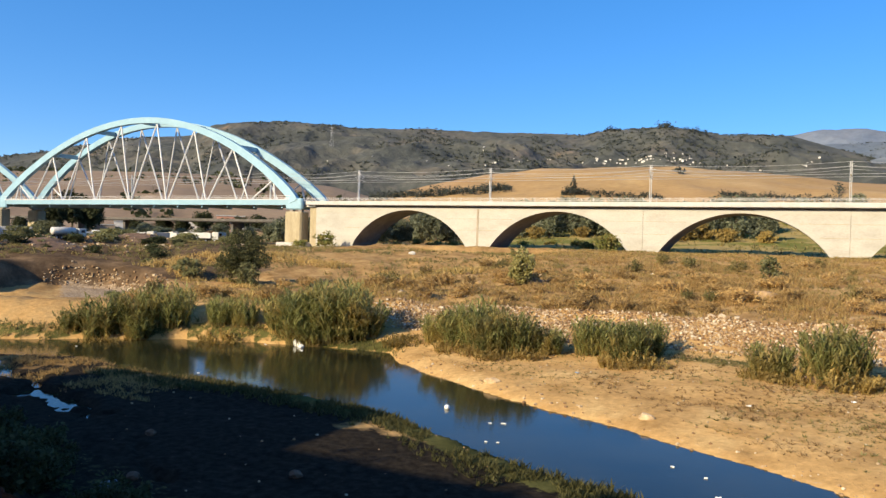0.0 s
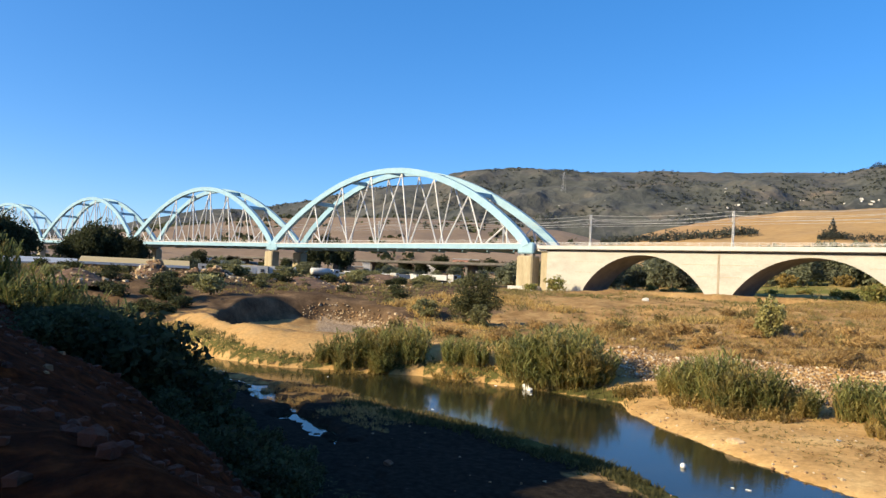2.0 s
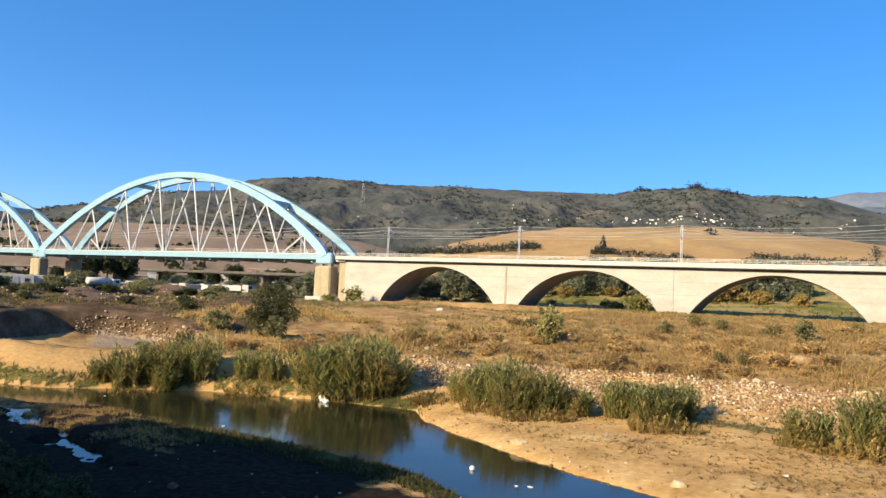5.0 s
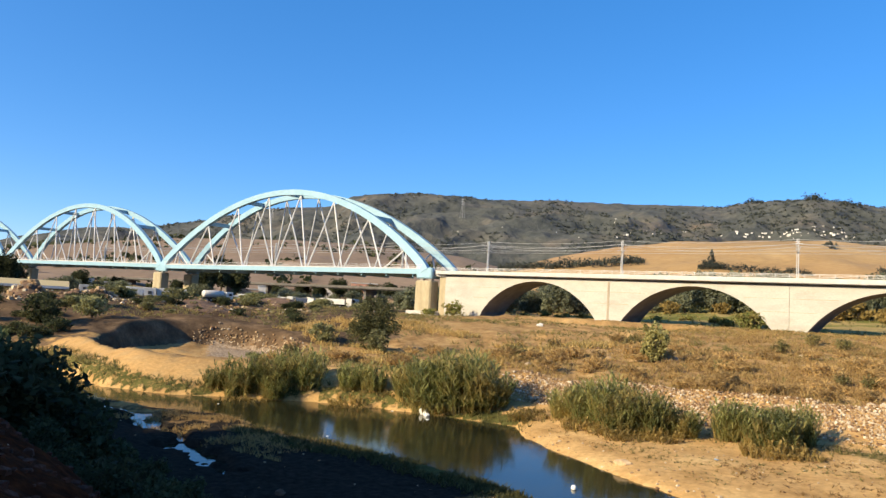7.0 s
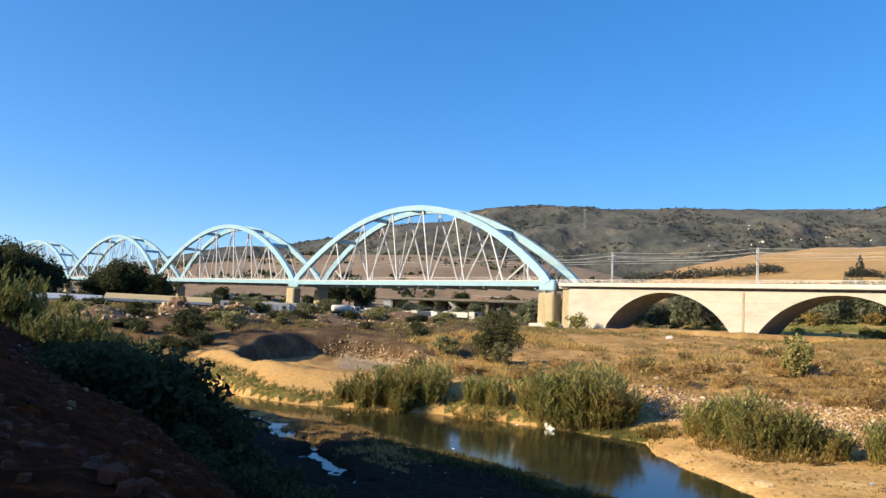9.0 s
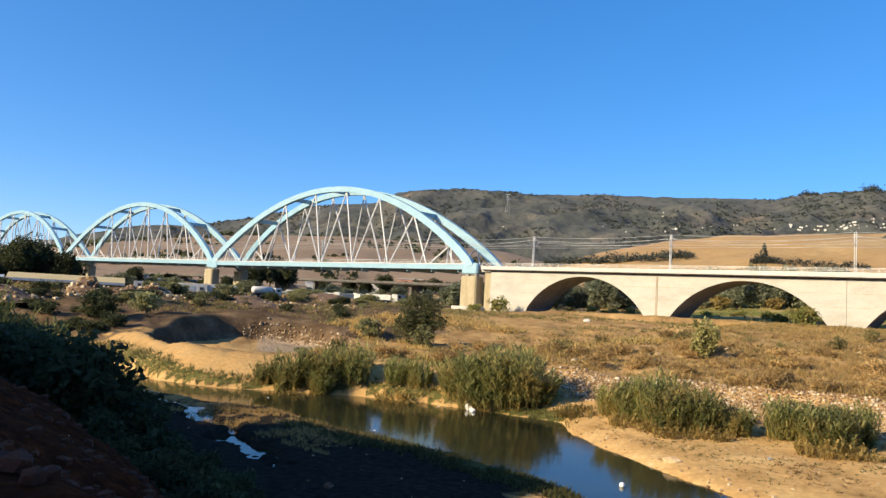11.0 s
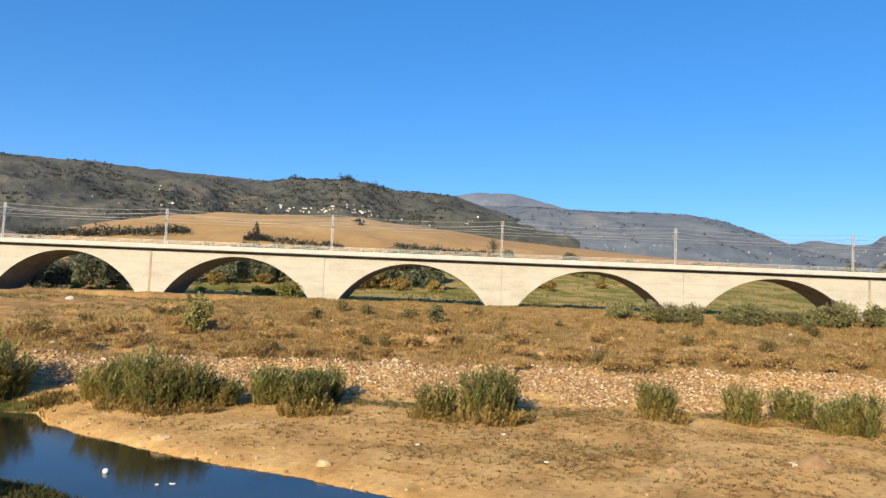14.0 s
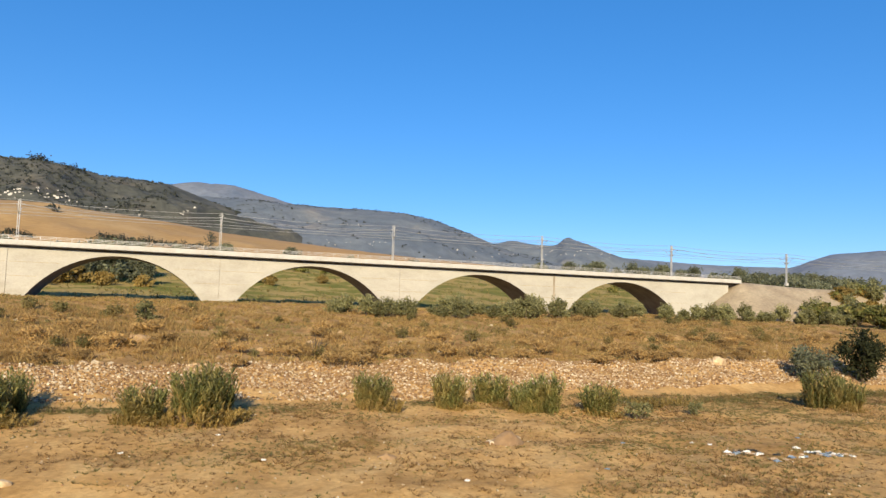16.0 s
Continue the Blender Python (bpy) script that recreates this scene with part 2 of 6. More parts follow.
BUSH_YELLOW = foliage("yellow_green_leaves", (0.26, 0.24, 0.08), (0.50, 0.45, 0.18), 0.8)
REED_DRY = foliage("dry_reed_leaves", (0.26, 0.18, 0.05), (0.42, 0.31, 0.11))
LEAF_OLIVE = foliage("olive_leaves", (0.14, 0.142, 0.058), (0.31, 0.295, 0.14))
LEAF_WOOD = foliage("woodland_leaves", (0.10, 0.115, 0.070), (0.23, 0.24, 0.15))
# mud-green weeds, darkened further to stand for shade on the bar
SHADED_WEED = foliage("shaded_mud_weeds", (0.042, 0.045, 0.016), (0.125, 0.115, 0.042), 0.3)
CLOD = surface("red_earth_clods", ((0.3, (0.030, 0.008, 0.003)), (0.7, (0.13, 0.036, 0.011))), 1.2, 1.0, bump=0.6, bump_dist=0.1)
LEAF_SCRUB = foliage("scrub_tree_leaves", (0.045, 0.050, 0.020), (0.135, 0.132, 0.058))
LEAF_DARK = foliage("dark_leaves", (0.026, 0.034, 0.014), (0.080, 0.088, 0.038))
LEAF_GREEN = foliage("green_leaves", (0.10, 0.12, 0.030), (0.26, 0.26, 0.08), dry=(0.32, 0.26, 0.09))
# far leaves lightened a little to stand for haze
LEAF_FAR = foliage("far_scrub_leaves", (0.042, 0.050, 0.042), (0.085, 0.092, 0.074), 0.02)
GRASS_DRY = foliage("dry_grass", (0.31, 0.20, 0.065), (0.58, 0.42, 0.165), 0.06, dry=(0.24, 0.205, 0.075))
GRASS_RED = foliage("rusty_brush", (0.28, 0.175, 0.066), (0.54, 0.37, 0.15), 0.2)
STRAW = foliage("brown_straw", (0.15, 0.085, 0.035), (0.36, 0.23, 0.095), 0.2)
GRASS_GREEN = foliage("green_weeds", (0.115, 0.108, 0.038), (0.26, 0.228, 0.090), 0.3, dry=(0.32, 0.23, 0.085))


# ---- geometry helpers ----
def link(name, me, material, parent=None, label=""):
    if material:
        me.materials.append(material)
    ob = new(name, me)
    ob.parent = parent
    if label:
        tagged(ob, label)
    return ob


def part(name, bm, material, parent=None, label="", smooth=False):
    me = bpy.data.meshes.new(name)
    bm.normal_update()
    bm.to_mesh(me)
    bm.free()
    if smooth:
        me.polygons.foreach_set("use_smooth", [True] * len(me.polygons))
    return link(name, me, material, parent, label)


def sheet(name, verts, faces, material, parent=None, label="", smooth=False):
    """One mesh object from numpy arrays: verts (n, 3), faces (m, 3 or 4)."""
    me = bpy.data.meshes.new(name)
    k = faces.shape[1]
    me.vertices.add(len(verts))
    me.vertices.foreach_set("co", np.asarray(verts, np.float32).ravel())
    me.loops.add(faces.size)
    me.loops.foreach_set("vertex_index", faces.astype(np.int32).ravel())
    me.polygons.add(len(faces))
    me.polygons.foreach_set("loop_start", np.arange(0, faces.size, k, dtype=np.int32))
    me.polygons.foreach_set("use_smooth", np.full(len(faces), smooth))
    me.update(calc_edges=True)
    return link(name, me, material, parent, label)


def thing(name, at, label, category, group="", kind="", turn=0.0):
    ob = new(name)
    ob.empty_display_size = 0.3
    ob.matrix_basis = pose(*at, 0, 0, turn)
    return tagged(ob, label, category, group, kind)


def box(bm, x0, x1, y0, y1, z0, z1, bevel=0.0):
    vs = [bm.verts.new(p) for p in ((x0, y0, z0), (x1, y0, z0), (x1, y1, z0), (x0, y1, z0), (x0, y0, z1), (x1, y0, z1), (x1, y1, z1), (x0, y1, z1))]
    fs = [bm.faces.new([vs[i] for i in f]) for f in ((3, 2, 1, 0), (4, 5, 6, 7), (0, 1, 5, 4), (1, 2, 6, 5), (2, 3, 7, 6), (3, 0, 4, 7))]
    if bevel:
        bmesh.ops.bevel(bm, geom=list({e for f in fs for e in f.edges}), offset=bevel, segments=1, affect="EDGES")
    return bm


def boxes(*dims, bevel=0.0):
    bm = bmesh.new()
    for d in dims:
        box(bm, *d, bevel=bevel)
    return bm


def tube(bm, p, q, r, r2=None, seg=6):
    p, q = Vector(p), Vector(q)
    w = (q - p).normalized()
    u = w.cross(Vector((0, 0, 1)) if abs(w.z) < 0.95 else Vector((1, 0, 0))).normalized()
    v = w.cross(u)
    r2 = r if r2 is None else r2
    rings = [[bm.verts.new(c + (u * math.cos(a) + v * math.sin(a)) * rr) for a in (2 * math.pi * i / seg for i in range(seg))] for c, rr in ((p, r), (q, r2))]
    for i in range(seg):
        j = (i + 1) % seg
        bm.faces.new((rings[0][j], rings[0][i], rings[1][i], rings[1][j]))
    bm.faces.new(rings[0])
    bm.faces.new(rings[1][::-1])
    return bm


def tubes(*args, seg=6):
    bm = bmesh.new()
    for a in args:
        tube(bm, *a, seg=seg)
    return bm


# ---- noise and the lie of the land ----
def value_noise(x, y, seed=0):
    xi, yi = np.floor(x).astype(np.int64), np.floor(y).astype(np.int64)
    fx, fy = x - xi, y - yi
    fx, fy = fx * fx * (3 - 2 * fx), fy * fy * (3 - 2 * fy)

    def h(a, b):
        n = (a * 374761393 + b * 668265263 + seed * 974634777) & 0xFFFFFFFF
        n = ((n ^ (n >> 13)) * 1274126177) & 0xFFFFFFFF
        return ((n ^ (n >> 16)) & 0xFFFF) / 32767.5 - 1
    return (h(xi, yi) * (1 - fx) + h(xi + 1, yi) * fx) * (1 - fy) + (h(xi, yi + 1) * (1 - fx) + h(xi + 1, yi + 1) * fx) * fy


def fbm(x, y, octaves=4, seed=0):
    x, y = np.asarray(x, float), np.asarray(y, float)
    s, a = 0, 0.5
    for i in range(octaves):
        s = s + a * value_noise(x * 2 ** i + 17.3 * i, y * 2 ** i - 9.1 * i, seed + i)
        a *= 0.5
    return s


def step(a, b, v):
    u = np.clip((v - a) / (b - a), 0, 1)
    return u * u * (3 - 2 * u)


FAR_SHORE = ((-260, -160, -120, -87, -65, -58, -48, -42, -30, -27, -18.5, -8.2, 0.9, 12, 30, 60), (-4, 16, 31, 38, 34.7, 36.8, 45, 47.3, 49.4, 45.5, 40.1, 35.8, 30.7, 25, 15, -5))
NEAR_SHORE = ((-260, -160, -120, -60, -50, -46, -36.4, -26, -18.7, -12.4, -8.2, -6, 6, 30, 60), (-20, 4, 22, 30.5, 32, 33.8, 32.6, 33, 31.7, 28.2, 26.5, 26, 21, 9, -12))
SIDE_CHANNEL = ((-260, -160, -120, -70, -50, -38, -30, -22, -10, 20), (-26, -4, 17, 29, 29, 25.3, 22.5, 19, 15, 8))
TOE = ((-260, -160, -120, -87, -65, -48, -42, -36, -20, 0, 30, 60, 120), (-3.5, 16.5, 31.5, 38.5, 35.2, 45.5, 48.5, 52.8, 54.3, 55.6, 58, 59.5, 62))
RISE_WIDTH = ((-160, -60, -44, -36, 0, 30, 60), (5, 5, 5, 7.7, 9.4, 9.5, 9.0))
RISE_TOP = ((-160, -44, -36, 0, 40, 70, 120), (2.7, 2.7, 3.0, 3.2, 3.4, 3.8, 4.5))
BERM_Y = ((-260, -160, -120, -69, -58, -34, -25, -18, -13, 20), (-40, -16, 4, 11, 13.8, 11, 10.1, 8.6, 7.4, 6.5))
BERM_Z = ((-160, -69, -58, -34, 20), (8.5, 8, 5.9, 4.7, 4.5))
PIT = (-80.8, 56.6, 20.0, 13.0)


def pit_at(x, y):
    """Distance from the pit's middle (1 at its edge), how far across it and how far towards its back."""
    a, b = (x - PIT[0]) * -0.819 + (y - PIT[1]) * 0.574, (x - PIT[0]) * 0.574 + (y - PIT[1]) * 0.819
    return np.hypot(a / PIT[2], b / PIT[3]), b, a


def land(x, y, rough=True):
    x, y = np.asarray(x, float), np.asarray(y, float)
    r = np.hypot(x, y)
    ys, yn, yc = (np.interp(x, *c) for c in (FAR_SHORE, NEAR_SHORE, SIDE_CHANNEL))
    wob = 0.5 * fbm(x / 2.5, y / 2.5, 3, 5) if rough else 0.0
    ys, yn, yc = ys + wob, yn + wob, yc + wob
    yt, wid, top = (np.interp(x, *c) for c in (TOE, RISE_WIDTH, RISE_TOP))
    yt = np.maximum(yt, ys + 0.4)
    s = y - ys
    flat = 0.38 * (1 - np.exp(-np.maximum(s, 0) / 1.3)) + 0.8 * np.clip(s / np.maximum(yt - ys, 1), 0, 1)
    foot = 0.38 * (1 - np.exp(-np.maximum(yt - ys, 0) / 1.3)) + 0.8
    bank = foot + (top - foot) * np.clip((y - yt) / wid, 0, 1)
    v = np.clip((y - yt - wid) / np.maximum(138 - yt - wid, 5), 0, 1)
    terrace = top + (7.9 - top) * v ** 0.95
    left = step(-42, -52, x)
    plateau = 2.45 + 5.2 * step(98, 165, r) + (0.25 + 0.5 * step(100, 120, r)) * fbm(x / 14, y / 14, 3, 9)
    terrace = terrace * (1 - left) + plateau * left - 1.2 * step(-82, -108, x) * step(100, 130, y)
    across = np.where(y < yt, flat, np.where(y < yt + wid, bank, terrace))
    far_rise = 17 * step(160, 410, y) - 6 * step(-60, -200, x) * step(150, 260, y)
    across = np.where(y > 138, np.maximum(across, 7.9 - 1.25 * step(-82, -108, x) + 1.1 * step(158, 190, y)) + far_rise, across)
    d, b, a = pit_at(x, y)
    rim = 0.12 + 0.28 * step(2, -9, b) * step(23, 10, a)
    across = across + rim * step(0.97, 1.03, d) * step(1.42, 1.22, d) - 2.0 * (1 - step(0.9, 1.0, d)) + 1.0 * step(0.96, 1.05, d) * step(5, 15, a) * step(152, 126, r) * left
    bed = -0.12 - 0.22 * np.clip(np.minimum(y - yn, ys - y), 0, 3.5)
    bar = 0.12 + 0.22 * (1 - np.exp(-np.maximum(yn - y, 0) / 1.2))
    bar = bar + 0.12 * fbm(x / 3, y / 3, 3, 3)
    run = np.abs(y - yc + 1.2 * fbm(x / 5, y * 0, 3, 14)) - (1.15 * step(-28, -36, x) + 2.4 * fbm(x / 1.9, y / 1.9, 3, 24) - 0.2)
    bar = bar - (bar + 0.16 - 0.34 * fbm(x / 1.3, y / 1.3, 3, 4)) * step(0.5, -0.4, run)
    be, bz = np.interp(x, *BERM_Y), np.interp(x, *BERM_Z)
    near = np.where(y > be, bz - (bz - 0.4) * np.clip((y - be) / 5.0, 0, 1), bz + np.clip((be - y) * 0.55, 0, np.maximum(7.3 - bz, 0.3)))
    low = np.where(y < yc - 1.7, np.maximum(near, 0.35 + 0.25 * fbm(x / 4, y / 4, 3, 6)), bar)
    z = np.where(y > ys, across, np.where(y > yn, bed, low))
    if rough:
        amp = np.where(y > ys, 0.10 + 0.14 * step(0, 25, x) + 0.22 * step(1, 8, y - yt) + 0.0004 * np.maximum(y - 200, 0), np.where(y > yn, 0, np.where(y < be + 5, 0.35, 0.05)))
        z = z + amp * fbm(x / 3.2, y / 3.2, 4, 2) * 1.6 + np.where(y > yt + wid, 0.5, 0.0) * fbm(x / 16, y / 16, 3, 8) * step(0, 6, y - yt - wid) * step(140, 125, y)
    return z


def height(x, y):
    return float(land(np.array([x]), np.array([y]))[0])


# ---- ground, water, hills ----
def polar(az, rad):
    a, r = np.meshgrid(np.radians(az), rad)
    return -np.sin(a) * r, np.cos(a) * r


def grid_faces(rows, cols, close=False):
    i, j = np.meshgrid(np.arange(rows - 1), np.arange(cols if close else cols - 1), indexing="ij")
    k = (j + 1) % cols
    return np.stack([i * cols + j, i * cols + k, (i + 1) * cols + k, (i + 1) * cols + j], -1).reshape(-1, 4)[:, ::-1]


def build_ground():
    az = np.concatenate([np.arange(-54, 90, 0.3), np.arange(90, 306, 3.0)])
    rad = np.concatenate([np.geomspace(0.002, 14, 36)[:-1], np.geomspace(14, 170, 210)[:-1], np.geomspace(170, 4800, 90)])
    x, y = polar(az, rad)
    x, y = x + 0.4, y - 0.3
    z = land(x, y)
    z = np.where(np.hypot(x, y) > 700, z * 0 + np.minimum(z, 25), z)
    behind = y < -3
    z = np.where(behind, 7.3, z)
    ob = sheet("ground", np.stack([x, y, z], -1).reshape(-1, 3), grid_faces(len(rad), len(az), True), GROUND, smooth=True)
    tagged(ob, "sandy riverbank, dry grass terrace and fields under a railway viaduct", "ground", kind="structure")
    x, y, z = x.ravel(), y.ravel(), z.ravel()
    ys, yn, yt, wid = (np.interp(x, *c) for c in (FAR_SHORE, NEAR_SHORE, TOE, RISE_WIDTH))
    be = np.interp(x, *BERM_Y)
    r = np.hypot(x, y)
    d, side, deep_in = pit_at(x, y)
    top = step(-1, 2, y - yt - wid) * step(-46, -40, x)
    left = step(-46, -56, x) * (y > ys)
    patchy = 0.5 + fbm(x / 9, y / 9, 3, 21)
    zones = {
        "brown": np.clip(top * 1.0 + left * 0.35 + (y > ys) * step(3, 10, y - ys) * (1 - top) * 0.5 * patchy, 0, 1),
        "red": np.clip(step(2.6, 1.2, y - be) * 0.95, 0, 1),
        # mask follows the foreground shade and spares the bar's sunlit patches
        "shade_soil": np.clip((y < be + 5) * 0.95 + (y < yn) * (y >= be + 5) * (0.85 - 0.5 * step(26, 28, y) * step(-22, -18, x) - 0.38 * step(27.3, 29, y) * step(-31, -36, x)), 0, 1),
        "earth": np.clip(left * step(102, 118, r) * step(0.78, 0.95, -x / np.maximum(y, 1)) * 0.85 * step(1.15, 1.3, d) + 1.0 * step(0.95, 1.0, d) * step(1.7, 1.2, d) * step(3, 10, deep_in) + 0.8 * step(0.84, 0.92, d) * step(1.02, 0.98, d) + 0.45 * step(-70, -95, x) * (y < 50) * (y > ys), 0, 1),
        "field": np.clip(step(158, 166, y) * step(-100, -80, x) * 1.0, 0, 1),
        "gravel": np.clip((y < yn) * (y > be + 6) * 0.14 + np.exp(-((y - ys - 0.5) / 0.5) ** 2) * (x > -30) * 0.3 + step(0.97, 0.92, d) * step(-2, 1, side) * 0.55 + np.exp(-((y - 133) / 6) ** 2) * 0.25 * (x > -100), 0, 1),
        "green": np.clip((y < yn) * np.exp(-((yn - y - 0.9) / 1.4) ** 2) * step(-40, -30, x) * 0.8 + (y < yn) * (y < be + 9) * (y > be + 3) * 0.3 + np.exp(-((y - yt + 2) / 2.2) ** 2) * (x > -36) * 0.24 + top * step(90, 135, y) * 0.18 + step(20, 90, x) * top * 0.15 + (y > ys + 4) * (y < yt) * (x > -24) * 0.34 * (0.5 + fbm(x / 6, y / 3.2, 4, 43) + 0.006 * x) + (y > ys) * (y < ys + 2) * (x < -30) * 0.5, 0, 1)}
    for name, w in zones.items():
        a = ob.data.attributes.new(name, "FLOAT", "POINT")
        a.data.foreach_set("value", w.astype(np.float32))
    return ob


build_ground()
wx, wy = np.meshgrid(np.linspace(-190, 70, 40), np.linspace(2, 56, 12))
river = sheet("water", np.stack([wx, wy, np.zeros_like(wx)], -1).reshape(-1, 3), grid_faces(12, 40)[:, ::-1], WATER)
tagged(river, "still dark green river water reflecting reeds and sky", "river", kind="structure")


def ridge(name, label, crest, near, far, back, material, rough, base=8.0, seed=0, power=1.0, category="mountain", cells=(0.25, 60), gully=0.0):
    """A hill as a sheet of land: crest is a row of (azimuth, elevation) of its skyline seen from the river, far the distance of it."""
    az = np.arange(crest[0][0], crest[-1][0], cells[0])
    el = np.interp(az, [c[0] for c in crest], [c[1] for c in crest])
    n = max(3, int(0.6 / cells[0]) | 1)
    el = np.convolve(np.pad(el, n // 2, mode="edge"), np.ones(n) / n, "valid")[:len(az)]
    u = np.concatenate([np.linspace(0, 1, cells[1]), np.linspace(1, 2, 12)[1:]])
    rad = np.where(u <= 1, near + (far - near) * u, far + (back - far) * (u - 1))
    x, y = polar(az, rad)
    peak = 9 + np.tan(np.radians(el))[None, :] * far
    uu = u[:, None]
    shape = np.where(uu <= 1, np.clip(uu, 0, 1) ** power, 1 - np.maximum(uu - 1, 0) ** 1.5)
    shape = np.where(uu <= 1, 0.5 * shape + 0.5 * step(0, 1, shape), shape)
    span = far - near
    n1 = fbm(x / (span * 0.28), y / (span * 0.28), 5, seed)
    n2 = np.abs(fbm(x / (span * 0.16), y / (span * 0.16), 4, seed + 7))
    mid = np.sin(np.clip(uu, 0, 1) * math.pi) + 0.0 * x
    z = base - 6 + (peak - base + 6) * shape + rough * (n1 * mid * 1.3 - gully * n2 * mid) + rough * 0.10 * fbm(x / (span * 0.03), y / (span * 0.03), 3, seed + 3) * np.clip(uu * 3, 0, 1)
    ob = sheet(name, np.stack([x, y, z], -1).reshape(-1, 3), grid_faces(len(u), len(az)), material, smooth=True)
    tagged(ob, label, category, kind="structure")
    return lambda a, v: np.array([np.interp(a, az, z[int(round(v * (cells[1] - 1)))]), near + span * v])


GOLD = ridge("hill_golden", "golden stubble hill behind the viaduct", ((-48, 2.0), (-30, 2.7), (-15.3, 3.6), (-10.9, 4.0), (-2.3, 4.7), (3.6, 5.5), (9.4, 5.95), (15.2, 5.95), (20, 5.75), (24.4, 5.2), (28.4, 4.4), (31.5, 3.5), (36, 2.4)), 420, 820, 1100, HILL_GOLD, 7, 16, 11, 0.8, "hill", (0.25, 50))
BROWN = ridge("hill_brown", "brown ploughed slope behind the steel arches", ((30, 2.6), (36, 3.9), (42.7, 4.3), (49.4, 4.4), (53.9, 4.2), (60, 3.6), (66, 2.6), (72, 1.6), (92, 0.8)), 430, 1000, 1300, HILL_BROWN, 9, 10, 13, 0.8, "hill", (0.3, 40))
MOUNT = ridge("mountain_scrub", "long grey-green mountain ridge covered in scrub", ((-8, 4.6), (-1.8, 6.9), (0.1, 7.5), (2.3, 8.2), (5.8, 8.3), (8.3, 8.6), (10.7, 9.0), (12.8, 8.85), (14.5, 8.8), (16.6, 8.4), (22.3, 8.6), (29.8, 8.7), (39.9, 8.5), (43.2, 8.45), (44.9, 8.2), (46.5, 7.3), (50, 6.9), (51.8, 6.6), (55.3, 5.6), (58.7, 4.8), (61, 4.35), (64, 4.0), (67, 3.3), (72, 2.0), (92, 1.0)), 1100, 2300, 2900, MOUNTAIN, 52, 20, 31, 0.85, cells=(0.12, 110), gully=1.3)
ridge("mountain_distant", "mountain ridge far away, paled and blued for haze", ((-20, 4.6), (-10.7, 6.6), (-6.8, 7.4), (-2.9, 8.4), (0.1, 8.5), (1.5, 8.2), (6, 7.0)), 2900, 4000, 4600, MOUNTAIN_PALE, 60, 20, 43, 0.9, cells=(0.15, 50), gully=0.8)
SLOPE = ridge("mountain_slope", "mountain slope tinted blue-grey for haze, with scattered villages", ((-40, 1.6), (-30, 3.0), (-24.2, 4.3), (-21.9, 5.3), (-18.3, 6.6), (-15.6, 7.1), (-11.6, 7.2), (-6.8, 7.3), (-3.4, 7.5), (4, 7.0)), 1300, 3000, 3700, MOUNTAIN_FAR, 50, 20, 51, 0.85, cells=(0.15, 70), gully=1.0)
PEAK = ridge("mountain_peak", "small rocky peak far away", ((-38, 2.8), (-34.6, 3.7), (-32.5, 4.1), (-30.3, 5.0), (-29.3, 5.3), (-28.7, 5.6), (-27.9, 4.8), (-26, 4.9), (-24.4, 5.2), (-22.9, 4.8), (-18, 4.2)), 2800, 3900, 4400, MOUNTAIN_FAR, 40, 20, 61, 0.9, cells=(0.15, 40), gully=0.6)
ridge("mountain_haze", "low far ridge on the horizon, tinted blue for haze", ((-58, 4.3), (-50.5, 4.6), (-47.2, 4.35), (-44.7, 3.4), (-39, 3.55), (-32.9, 4.0), (-26, 3.9)), 3400, 4300, 4700, MOUNTAIN_PALE, 30, 20, 71, 0.9, cells=(0.2, 30), gully=0.4)

# ---- the viaduct ----
PITCH, X0, FACE, WIDTH = 36.0, -102.9, 146.2, 10.5
SPRING, CROWN, WALL_TOP, FOOT = 8.0, 15.75, 16.75, 5.5
HALF = PITCH / 2 - 3.1


def deck_z(x):
    return -0.0025 * x


